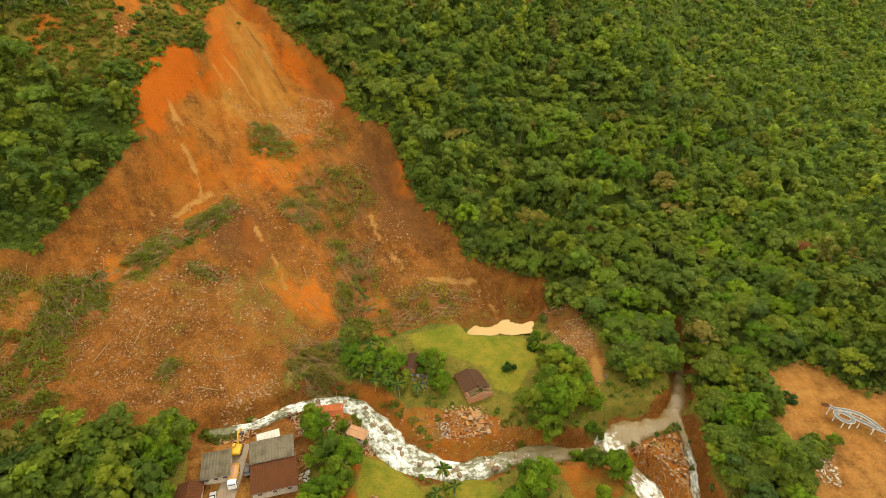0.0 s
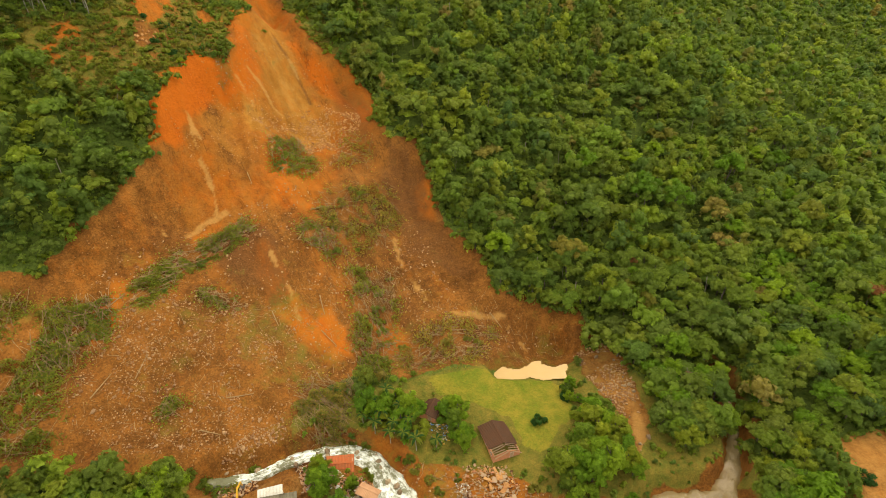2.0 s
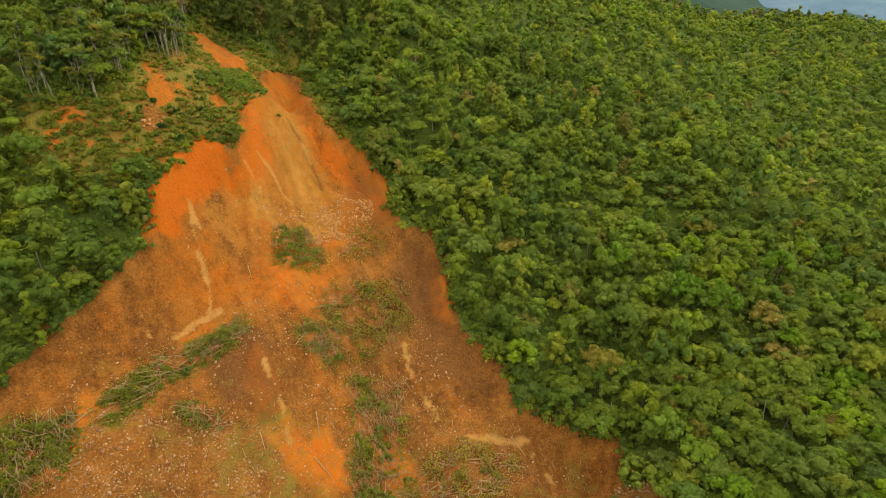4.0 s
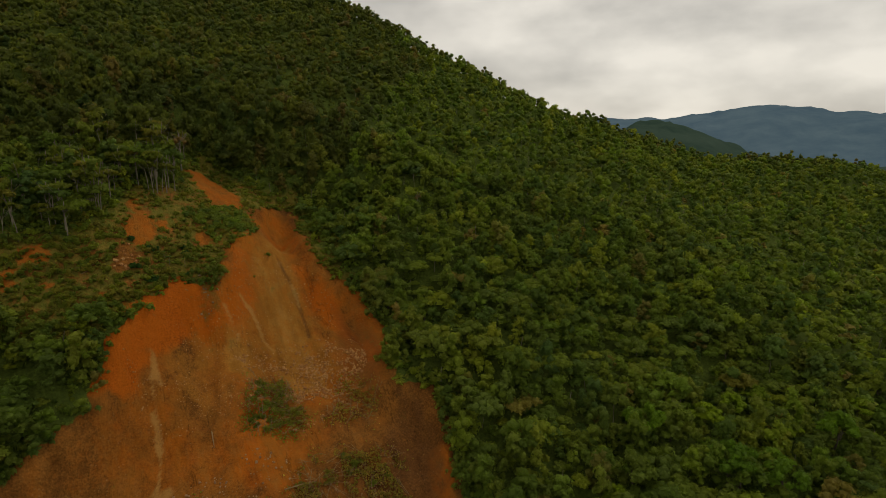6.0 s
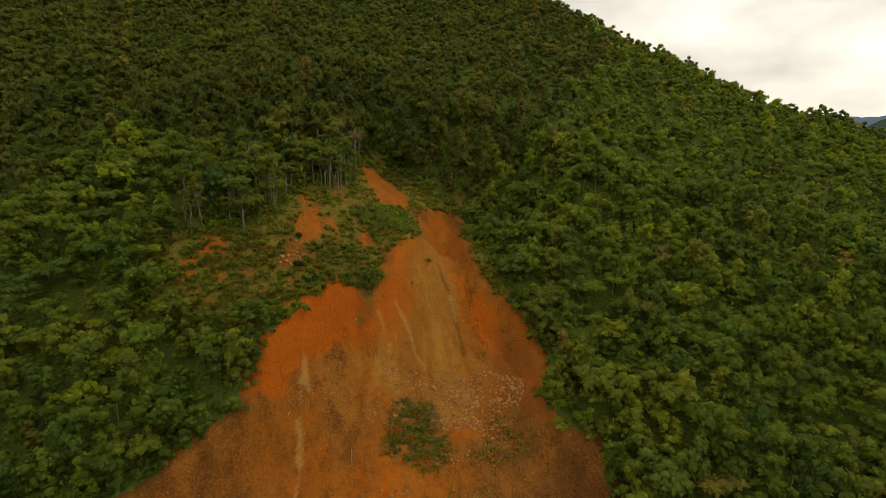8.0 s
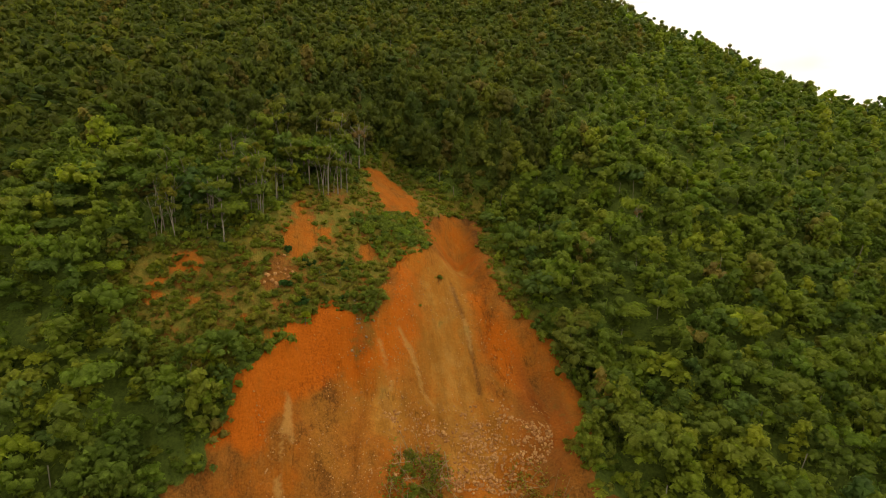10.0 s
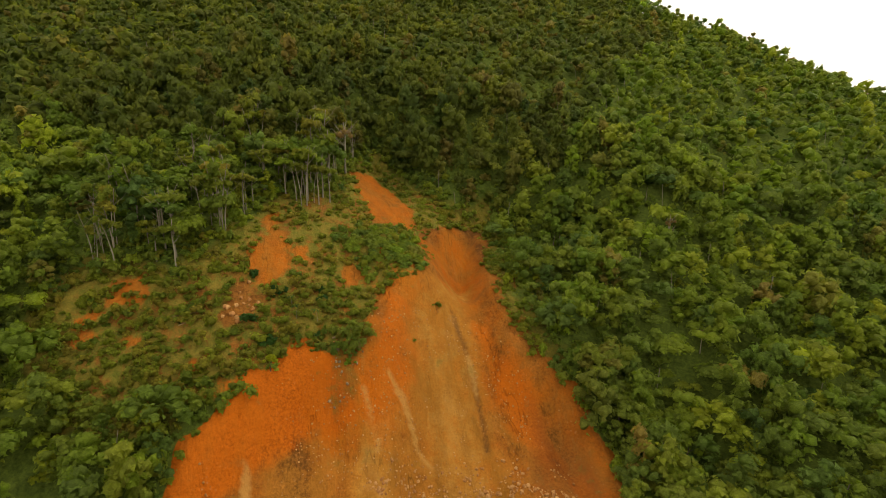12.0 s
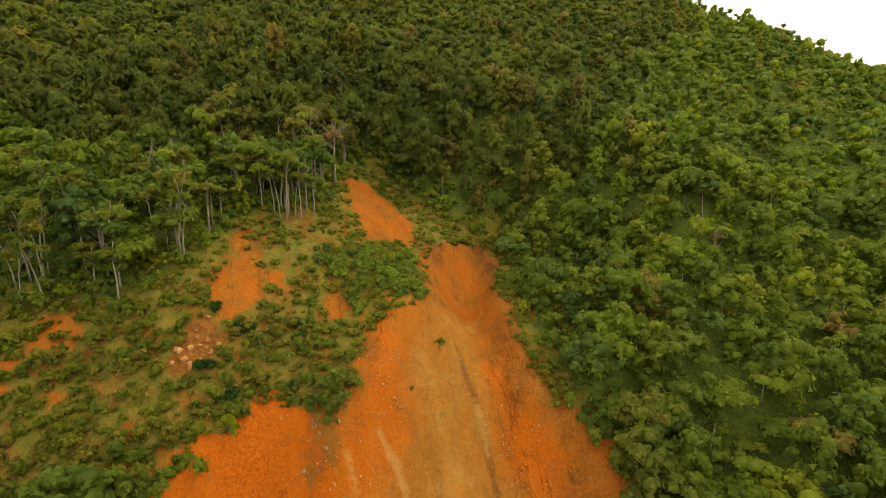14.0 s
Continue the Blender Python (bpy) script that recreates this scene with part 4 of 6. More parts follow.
coarse = crowns_of(200, 190, 0.62, base=3.0, tall=6.0, puffs=10)
a = inner & ~(dimmed & (y > 300))
woods("forest_hillside", x[a], y[a], rng, coarse, "dense dark green humid forest covering the hillside", (0.62, 1.5))
a = inner & dimmed & (y > 300)
woods("forest_old_growth", x[a], y[a], rng, coarse, "brownish-green forest above the cleared slope, dimmed in its leaf colour", (0.7, 1.5), material=DIMMED_BROWN_LEAF, squash=1.25)
outer = crowns_of(250, 40, 1.05, width=5.0, base=2.5, tall=6.0, puffs=3)
a = distant & (x > 0)
woods("forest_outer_slope", x[a], y[a], rng, outer, "forest beyond the valley and on the outer slopes", (0.62, 1.5))
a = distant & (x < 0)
woods("forest_outer_slope", x[a], y[a], rng, outer, "dark brownish forest on the outer slopes", (0.62, 1.5), material=DIMMED_BROWN_LEAF)
u = rng.uniform(-260, 480, 900)
v = 655 + 0.6 * soft(20 - u, 30) + 0.25 * soft(u - 180, 20) + rng.uniform(-14, 8, 900)
woods("forest_ridge", u, v, rng, crowns_of(350, 44, 0.6, width=4.6, base=1.5, tall=8.5, puffs=4), "trees along the mountain ridge", (0.75, 1.45), material=DIMMED_BROWN_LEAF)
OWN_PLACES = list(zip(x[own], y[own]))
x, y, rng = spots(FOREST_AREA, 7.8, 12, 1.0)
a = (y >= 428) & (y < 661 + 0.6 * soft(20 - x, 30) + 0.25 * soft(x - 180, 20))
dimmed = x < -70 + 0.15 * (y - 430) + 50 * wave(x, y, 60, 18)
high_crowns = crowns_of(300, 52, 0.84, width=5.2, puffs=4, base=1.5, tall=6.5)
woods("forest_upper_slope", x[a & ~dimmed], y[a & ~dimmed], rng, high_crowns, "dense forest up to the mountain ridge", (0.6, 1.5))
woods("forest_upper_slope", x[a & dimmed], y[a & dimmed], rng, high_crowns, "brownish forest up to the mountain ridge, dimmed in its leaf colour", (0.6, 1.5), material=DIMMED_BROWN_LEAF)


# ---- trees that stand for themselves ----
def leaf_mesh(name, seed, count, size, material, **shape):
    v, f = crown(seed, count, size, **shape)
    return mesh_of(name, v, f, material, True, tint=np.zeros(len(v)))


def tree_kind(name, label, crowns, trunk, category="tree", group=""):
    """One tree, with its trunk and crown, for each crown given; they are copied about and then dropped."""
    made = []
    for me in crowns:
        ob = tagged(new(name), label, category, group)
        for part_name, mesh in (("trunk", trunk), ("crown", me)):
            if mesh is not None:
                new(part_name, mesh).parent = ob
        made.append(ob)
    return made


def drop_thing(ob):
    for o in (*ob.children_recursive, ob):
        bpy.data.objects.remove(o)


def plant(kinds, places, seed, scale=(0.8, 1.3), sink=0.3):
    """Trees of these kinds at these places."""
    rng = np.random.RandomState(seed)
    for p in places:
        x, y = p[0], p[1]
        s = p[2] if len(p) > 2 else rng.uniform(*scale)
        ob = copy_thing(kinds[rng.randint(len(kinds))], pose(x, y, height(x, y) - sink, 0, 0, rng.uniform(0, 360)))
        ob.scale = (s, s, s * rng.uniform(0.88, 1.15))
    for ob in kinds:
        drop_thing(ob)


def trunk_mesh(name, seed, tall, radius, material, **more):
    v, f = bole(seed, tall, radius, **more)
    return mesh_of(name, v, f, material, True)


def within_plan(area, count, seed):
    """So many places, scattered inside an outline."""
    rng, out = np.random.RandomState(seed), []
    xs, ys = [p[0] for p in area], [p[1] for p in area]
    while len(out) < count:
        x, y = rng.uniform(min(xs), max(xs), 400), rng.uniform(min(ys), max(ys), 400)
        out += [p for p, q in zip(zip(x, y), inside(x, y, area)) if q > 0]
    return out[:count]


brown_trunk = trunk_mesh("trunk", 1, 7.5, 0.24, BARK)
pale_trunk = trunk_mesh("trunk", 2, 11.5, 0.17, PALE_BARK, limbs=4)
thin_trunk = trunk_mesh("trunk", 3, 12.5, 0.12, PALE_BARK, lean=0.09, limbs=2)

rng = np.random.RandomState(3)
wood_places = [p for p in OWN_PLACES if p[1] > 168 and p[0] < 120]
rest_places = [p for p in OWN_PLACES if not (p[1] > 168 and p[0] < 120)]
plant(tree_kind("forest_tree", "dark green broadleaf forest tree with a rounded crown", [leaf_mesh("crown", 400 + k, 429, 0.58, FOREST_LEAF, width=4.6 + 0.4 * (k % 3), base=4.0, puffs=15 + k % 4) for k in range(5)], brown_trunk, group="trees at the forest's foot"),
      wood_places + within_plan([(-44, 312), (-28, 318), (-10, 306), (-12, 292), (-26, 294)], 16, 22), 31, (0.7, 1.4))
# clumps round the houses and along the river
CLUMPS = [((-13, 140), 8, 12, 1.0), ((-5, 134), 6, 7, 1.0), ((7, 137), 4, 5, 0.85), ((11, 130), 4, 5, 0.75), ((50, 124), 8, 14, 1.2), ((45, 114), 6, 6, 1.15), ((53, 134), 5, 5, 0.95), ((48, 149), 4, 4, 0.6),
          ((-24, 104), 6, 8, 1.05), ((-25, 95), 6, 8, 1.05), ((-30, 114), 3, 4, 0.85), ((-32, 118), 3, 3, 0.7), ((33, 92), 4, 4, 1.25), ((57, 94), 5, 5, 0.95), ((50, 98), 3, 2, 0.7),
          ((-70, 106), 5, 8, 1.0), ((-80, 98), 7, 10, 0.95), ((-94, 103), 8, 11, 0.95), ((-70, 90), 4, 4, 0.9), ((76, 130), 5, 8, 1.0), ((82, 138), 5, 8, 1.0), ((78, 146), 4, 5, 0.9), ((102, 84), 4, 6, 0.95), ((-108, 100), 7, 8, 0.9),
          ((61, 116), 4, 4, 0.9), ((30, 84), 5, 4, 0.9), ((-28, 84), 5, 4, 0.9), ((50, 82), 5, 3, 0.9), ((-116, 108), 5, 5, 0.8), ((-22, 116), 2, 2, 0.5), ((40, 117), 3, 4, 1.2), ((119, 92), 3, 7, 0.5), ((124, 93), 2, 3, 0.45), ((97, 150), 3, 3, 0.9), ((95, 142), 3, 3, 0.9), ((92, 133), 3, 4, 0.9), ((86, 131), 3, 4, 0.85),
          ((108, 146), 3, 3, 0.9), ((104, 136), 3, 3, 0.9), ((103, 122), 3, 4, 0.9), ((99, 108), 3, 5, 0.9), ((58, 108), 2, 2, 0.6), ((93, 104), 4, 6, 0.95), ((92, 95), 4, 6, 0.95), ((90, 86), 4, 5, 0.95), ((98, 98), 4, 5, 0.95), ((99, 88), 4, 5, 0.95)]
clump_places = []
for (cx, cy), reach, count, size in CLUMPS:
    for k in range(count):
        a, r = rng.uniform(0, 2 * math.pi), reach * math.sqrt(rng.uniform(0, 1))
        clump_places.append((cx + r * math.cos(a), cy + r * math.sin(a), size * rng.uniform(0.75, 1.2)))
clump_places = [p for p in clump_places if float(inside(np.array([p[0]]), np.array([p[1]]), SLIDE)[0]) < -2 and not (p[0] < -8 and p[1] > 143)]
far_bank = [p for p in clump_places if p[0] > 72 or p[0] < -74]
plant(tree_kind("valley_tree", "leafy mid-green broadleaf tree in the valley", [leaf_mesh("crown", 420 + k, 468, 0.56, FOREST_LEAF if k % 3 else BRIGHT_LEAF, width=4.8, base=3.4, tall=5.4, puffs=16) for k in range(6)], brown_trunk, group="valley trees"),
      rest_places + far_bank, 32, (0.7, 1.3))

plant(tree_kind("garden_tree", "bright green leafy tree beside the river houses", [leaf_mesh("crown", 440 + k, 546, 0.53, BRIGHT_LEAF, width=4.4, base=2.6, tall=5.2, puffs=15 + k % 3, column=True) for k in range(5)], brown_trunk, group="trees round the houses"),
      [p for p in clump_places if p not in far_bank], 33)
plant(tree_kind("yellow_tree", "rounded yellow-green tree standing out of the forest", [leaf_mesh("crown", 461, 546, 0.59, YELLOW_LEAF, width=4.6, base=5.0, tall=5.5)], brown_trunk),
      [(116, 223, 1.15), (-106, 262, 0.4)], 34)
plant(tree_kind("russet_tree", "tree with rust-red foliage among green crowns", [leaf_mesh("crown", 463, 429, 0.64, RED_LEAF, width=4.8, base=6.5, tall=4)], brown_trunk),
      [(168, 180, 1.15), (84, 207, 0.9)], 35)

broad = within_plan([(20, 196), (60, 178), (110, 176), (170, 190), (230, 300), (150, 330), (70, 290), (25, 235)], 70, 21)
plant(tree_kind("broad_tree", "broad spreading forest tree with a domed crown", [leaf_mesh("crown", 470 + k, 520, 0.62, (BRIGHT_LEAF, FOREST_LEAF, SCRUB_LEAF)[k % 3], width=5.4, base=6.5, tall=5.6, puffs=20) for k in range(6)], brown_trunk, group="broad trees over the lower forest"),
      broad, 39, (0.75, 1.5))

# slender pale-stemmed trees above the scrub
SLENDER = [((-146, 274), 7), ((-146, 296), 7), ((-144, 314), 6), ((-133, 323), 5), ((-148, 342), 8), ((-139, 338), 5), ((-163, 300), 9), ((-166, 270), 9), ((-146, 364), 6), ((-168, 330), 9), ((-134, 318), 4), ((-142, 285), 4), ((-158, 262), 5)]
slender_places = []
for (cx, cy), reach in SLENDER:
    for k in range(8):
        a, r = rng.uniform(0, 2 * math.pi), reach * math.sqrt(rng.uniform(0, 1))
        slender_places.append((cx + r * math.cos(a), cy + r * math.sin(a), rng.uniform(0.95, 1.55)))
half = len(slender_places) // 2
plant(tree_kind("slender_tree", "slender pale-stemmed tree with a sparse high crown", [leaf_mesh("crown", 480 + k, 169, 0.56, SCRUB_LEAF if k % 2 else FOREST_LEAF, width=2.7, base=8.6, tall=3.4, puffs=6, flat=0.5) for k in range(4)], pale_trunk, group="pale-stemmed trees above the scrub"),
      slender_places[:half], 36)
plant(tree_kind("slender_tree", "slender pale-stemmed tree with a sparse high crown", [leaf_mesh("crown", 490 + k, 117, 0.51, SCRUB_LEAF, width=2.0, base=9.4, tall=3.4, puffs=5) for k in range(4)], thin_trunk, group="pale-stemmed trees above the scrub"),
      slender_places[half:], 37)
plant(tree_kind("bare_tree", "leafless pale grey-brown tree on the wooded slope", [leaf_mesh("crown", 499, 60, 0.26, DRY_LEAF, width=2.2, base=7.6, tall=2.6, puffs=5)], trunk_mesh("trunk", 9, 11, 0.2, PALE_BARK, limbs=11)),
      [(-19, 367, 1.1), (104, 136, 0.8), (-136, 346, 1.8), (-8, 330, 0.8), (86, 148, 0.8)], 38)


# ---- shrubs ----
def shrub_kinds(name, label, seed, material, count, size, width, tall, group):
    made = []
    for k in range(4):
        v, f = crown(seed + k, count, size, width=width, tall=tall, base=-0.5, puffs=7, droop=0.4)
        made.append(tagged(new(name, mesh_of(name, v, f, material, True, tint=np.zeros(len(v)))), label, "shrub", group))
    return made


plant(shrub_kinds("dark_bush", "rounded dark green bush on the grassy slope", 500, DARK_LEAF, 170, 0.42, 2.1, 3.0, "dark bushes on the scrub slope"),
      [(-118, 269, 1.25), (-111, 267, 1.2), (-125, 280, 0.95), (-117, 280, 1.15), (-107, 286, 0.9), (-110, 289, 0.8), (-102, 276, 0.7), (121.8, 110.7, 1.35), (35.1, 136.1, 1.3), (48, 152, 1.2), (46, 148, 1.2)], 41)
scrub_x, scrub_y, rng = spots(SCRUB, 4.2, 52, 1.0)
bare_patch = np.maximum.reduce([inside(scrub_x, scrub_y, p) for p in PATCHES])
scrub_places = [(a, b, rng.uniform(0.35, 1.0)) for a, b, c, d, e in zip(scrub_x, scrub_y, inside(scrub_x, scrub_y, SLIDE), rng.rand(len(scrub_x)), bare_patch) if c < -1 and d < 0.45 and e < -0.5]
plant(shrub_kinds("scrub_shrub", "low olive-green shrub in rough grass", 510, SCRUB_LEAF, 90, 0.42, 2.1, 2.8, "shrubs on the cleared slope"), scrub_places[:280], 42)
upper = within_plan([(-120, 311), (-110, 326), (-100, 333), (-88, 312), (-94, 303), (-100, 297), (-107, 306)], 60, 8)
plant(shrub_kinds("thicket_shrub", "bushy mid-green shrub in a thicket above the scar", 520, FOREST_LEAF, 150, 0.5, 2.6, 2.6, "thicket above the scar"), upper, 43)
slide_shrubs = [(-68, 252, 1.1), (-64, 247, 1.2), (-60, 243, 1.0), (-57, 249, 0.8), (-65, 240, 0.9), (-54, 244, 0.8), (-81.3, 305.8, 0.8), (-83, 294, 0.4), (-62, 258, 0.7), (-26, 272, 1.5), (-21, 268, 1.4), (-28, 276, 1.2),
                (-79.8, 135.1, 0.8), (-112, 122, 1.2), (-64, 116, 1.4), (-60, 114, 1.2), (-56, 115, 1.0), (-69, 117, 1.2), (14, 172, 0.9), (18, 171, 0.8), (6, 168, 0.8), (-10, 168, 0.7), (-9, 124, 0.8), (-6, 123, 0.9), (-4, 120, 0.9), (0, 116.5, 0.9), (3, 113, 0.8), (5, 110, 0.6), (8, 117, 0.7), (34, 108, 0.8), (38, 106, 0.7),
                (30, 113, 0.9), (-30, 121, 0.6), (-12, 108, 0.6), (-1, 109, 0.5), (-8, 113, 0.5), (70, 94, 0.7), (74, 100, 0.5), (62, 99, 0.8), (57, 100, 0.7), (-9, 111, 0.9), (-7, 113, 0.7), (-10, 109, 0.8), (-20, 121, 1.0), (-18, 119, 0.9), (-4, 109, 0.6), (-13, 117, 0.7), (-47, 121, 1.0), (-52, 120, 1.1), (-20, 130, 0.8), (-24, 131, 0.7)]
slide_shrubs += [(a, b, 0.6 + 0.5 * ((7 * k) % 10) / 10) for k, (a, b) in enumerate(within_plan([(-73, 258), (-62, 262), (-50, 246), (-53, 236), (-66, 238)], 14, 48) + within_plan([(-48, 224), (-34, 236), (-15, 234), (-20, 214), (-38, 200), (-48, 204)], 14, 49) + within_plan([(-100, 178), (-82, 200), (-84, 192), (-98, 168)], 10, 50) + within_plan([(-128, 160), (-108, 166), (-108, 146), (-122, 132)], 14, 51) + within_plan([(-32, 190), (-14, 196), (-16, 170), (-26, 158)], 12, 52))]
plant(shrub_kinds("clinging_shrub", "shrub still standing on the torn slope", 530, SCRUB_LEAF, 150, 0.45, 2.2, 2.0, "shrubs on the slide"), slide_shrubs, 44)

# undergrowth that closes the forest's edge down to the ground
x, y, rng = spots(FOREST_AREA, 3.3, 61, 1.0)
gap = open_ground(x, y)
a = (gap < 1.5) & (gap > -9) & (y < 400) & (np.maximum.reduce([inside(x, y, p) for p in (VALLEY, POND_SHORE, FIELD, SLIDE)]) < -0.5)
under = [crown(540 + k, 72, 0.46, width=2.3, tall=3.4, base=-0.6, puffs=4, droop=0.8) for k in range(8)]
woods("undergrowth", x[a], y[a], rng, under, "bushes and creepers along the forest's edge", (0.7, 1.5))
VALLEY_GREEN = [(-66, 122), (-66, 84), (90, 62), (90, 106), (98, 130), (104, 150), (76, 122), (70, 135), (72, 150), (66, 165), (50, 158), (-44, 140)]
x, y, rng = spots(VALLEY_GREEN, 3.4, 62, 1.0)
shut = np.maximum.reduce([inside(x, y, p) for p in (FIELD, YARD, *BANKS, *LAWNS, SLIDE, POND_SHORE, [(12, 140), (28, 140), (31, 120), (16, 116)], [(-5, 144), (8, 144), (8, 128), (-5, 128)])])
a = (shut < -0.3) & (along(x, y, RIVER)[0] > 5.5) & (along(x, y, STREAM)[0] > 4) & (rng.rand(len(x)) < 0.75)
woods("riverside_bushes", x[a], y[a], rng, under, "mixed bushes and rank growth on the valley floor", (0.35, 0.85))
x, y, rng = spots(SCRUB, 2.2, 63, 1.0)
a = (inside(x, y, SLIDE) < -1.0) & (rng.rand(len(x)) < 0.8 * (1 - np.maximum.reduce([step(-1.5, 0.5, inside(x, y, p)) for p in PATCHES]))) & (wave(x, y, 9, 15) > -0.6)
woods("rough_scrub", x[a], y[a], rng, [crown(560 + k, 46, 0.27, width=1.6, tall=1.1, base=-0.4, puffs=3, droop=0.3) for k in range(6)], "rough grass and low scrub on the cleared slope", (0.6, 1.7), material=SCRUB_LEAF)
x, y, rng = spots([(-162, 236), (-158, 276), (-142, 286), (-133, 264), (-118, 257), (-110, 256), (-111, 240), (-130, 232)], 3.3, 64, 1.0)
a = inside(x, y, SLIDE) < -0.5
woods("bushy_slope", x[a], y[a], rng, under, "bushy young growth above the scar's edge", (0.6, 1.15), material=SCRUB_LEAF)

# pale stems that show between the crowns
x, y, rng = spots(FOREST_AREA, 21, 66, 1.0)
a = (open_ground(x, y) < -2) & (y > 190) & (y < 560)
x, y = x[a], y[a]
z, n = land(x, y, False), len(x)
lean = rng.normal(0, 0.9, (n, 2))
tall, thick = rng.uniform(5, 10.5, n), rng.uniform(0.08, 0.17, n)
corner = np.array([(1, 0), (-0.5, 0.87), (-0.5, -0.87)])
foot = np.stack([x, y, z - 0.5], 1)[:, None, :] + np.concatenate([corner, np.zeros((3, 1))], 1)[None] * thick[:, None, None]
head = foot * 1.0
head[:, :, 0] += lean[:, 0:1]
head[:, :, 1] += lean[:, 1:2]
head[:, :, 2] += tall[:, None]
v = np.concatenate([foot, head], 1).reshape(-1, 3)
tri = np.array([(0, 1, 4), (0, 4, 3), (1, 2, 5), (1, 5, 4), (2, 0, 3), (2, 3, 5)])
f = (tri[None] + np.arange(n)[:, None, None] * 6).reshape(-1, 3)
tagged(new("pale_stems", mesh_of("pale_stems", v, f, PALE_BARK, True)), "pale tree stems among the forest crowns", "stems", kind="stuff")


# ---- what the slide brought down ----
def stone_mesh(name, seed, material):
    rng = np.random.RandomState(seed)
    v = ICO_V * rng.uniform(0.5, 1.15, (len(ICO_V), 1)) * rng.uniform(0.5, 1.15, 3)
    return mesh_of(name, v, ICO_F, material, False)


def fallen_stones(places, seed, material, label, group, size, lift=0.0):
    rng = np.random.RandomState(seed)
    meshes = [stone_mesh("boulder", seed + k, material) for k in range(5)]
    for x, y in places:
        ob = tagged(new("boulder", meshes[rng.randint(5)]), label, "boulder", group)
        s = rng.uniform(*size)
        ob.matrix_basis = pose(x, y, height(x, y) + lift + 0.2 * s, *rng.uniform(0, 360, 3)) @ Matrix.Scale(s, 4)


within = within_plan
RUBBLE_FAN = [(-108, 160), (-96, 176), (-66, 172), (-48, 158), (-44, 138), (-52, 126), (-86, 120), (-108, 128)]
ROCK_SPILL = [(-62, 120), (-56, 120), (-44, 131), (-46, 136), (-54, 131)]
UPPER_SPILL = [(-78, 270), (-66, 279), (-52, 286), (-37, 288), (-32, 274), (-36, 256), (-50, 240), (-70, 248)]
fallen_stones(within(RUBBLE_FAN, 64, 71), 71, ROCK, "pale angular boulder lying in brown slide debris", "boulders on the debris fan", (0.45, 1.1))
fallen_stones(within(ROCK_SPILL, 45, 72), 72, ROCK, "pale angular boulder in a spill at the slide's toe", "boulders at the slide's toe", (0.35, 0.8))
fallen_stones(within(UPPER_SPILL, 60, 73), 73, CLAY_ROCK, "ochre boulder below the upper scarp", "boulders below the scarp", (0.35, 0.95))
fallen_stones(within(BANKS[3], 26, 74), 74, GREY_ROCK, "grey-brown boulder in a washed-out stream bed", "boulders in the stream bed", (0.4, 1.1))
fallen_stones([(p[0] + 1.5, p[1]) for k in range(3) for p in RIVER[4:13]] + [(x + 2.2, y - 1.8) for x, y in RIVER[3:14]] + [(x - 1.5 + (i % 3), y + 2.4 - (i % 5)) for i, (x, y) in enumerate(RIVER[1:12] + RIVER[14:18])], 75, GREY_ROCK, "dark wet boulder standing in white water", "boulders in the river", (0.7, 1.5), 0.75)
fallen_stones(within(PATCHES[-1], 24, 76), 76, CLAY_ROCK, "pale rock in an outcrop on the scrub slope", "rocks of the outcrop", (0.4, 1.0))
fallen_stones(within(GULLY, 24, 77), 77, GREY_ROCK, "grey rock in a rubbly gully", "rocks in the gully", (0.3, 0.7))


def stone_scatter(name, area, count, seed, size, material, label):
    """Countless small stones, joined."""
    rng = np.random.RandomState(seed)
    p = np.array(within(area, count, seed))
    p = p[wave(p[:, 0], p[:, 1], 9, seed) + 0.6 * wave(p[:, 0], p[:, 1], 3.5, seed + 1) > -0.25]
    count = len(p)
    z = land(p[:, 0], p[:, 1])
    s = rng.uniform(*size, count) * rng.uniform(0.7, 1.3, count)
    jag = rng.uniform(0.6, 1.2, (count, len(ICO_V), 1))
    v = np.stack([p[:, 0], p[:, 1], z + 0.1 * s], 1)[:, None, :] + ICO_V[None] * jag * s[:, None, None]
    f = ICO_F[None] + np.arange(count)[:, None, None] * len(ICO_V)
    tagged(new(name, mesh_of(name, v.reshape(-1, 3), f.reshape(-1, 3), material)), label, "stones", kind="stuff")


stone_scatter("debris_stones", RUBBLE_FAN, 3200, 81, (0.08, 0.36), ROCK, "small pale stones strewn over the debris fan")
stone_scatter("toe_stones", ROCK_SPILL, 250, 82, (0.15, 0.4), ROCK, "spilled pale rubble at the slide's toe")
stone_scatter("scarp_stones", UPPER_SPILL, 700, 83, (0.15, 0.5), CLAY_ROCK, "loose ochre stones below the scarp")
stone_scatter("talus_stones", [(-80, 262), (-66, 276), (-34, 280), (-30, 262), (-58, 254)], 1300, 86, (0.15, 0.62), CLAY_ROCK, "talus of small ochre stones under the scarp")
stone_scatter("scarp_pebbles", [(-108, 240), (-104, 264), (-88, 300), (-70, 314), (-46, 298), (-34, 280), (-60, 250), (-92, 226)], 2400, 87, (0.08, 0.30), CLAY_ROCK, "small stones stuck in the scarp")
stone_scatter("bank_stones", BANKS[0], 350, 88, (0.12, 0.4), ROCK, "brown stones and clods on the river bank")
stone_scatter("bar_stones", BANKS[2], 300, 89, (0.12, 0.4), ROCK, "stones on the debris bar between two channels")
stone_scatter("stream_stones", BANKS[3], 1200, 84, (0.14, 0.5), ROCK, "grey cobbles in the washed-out stream bed")
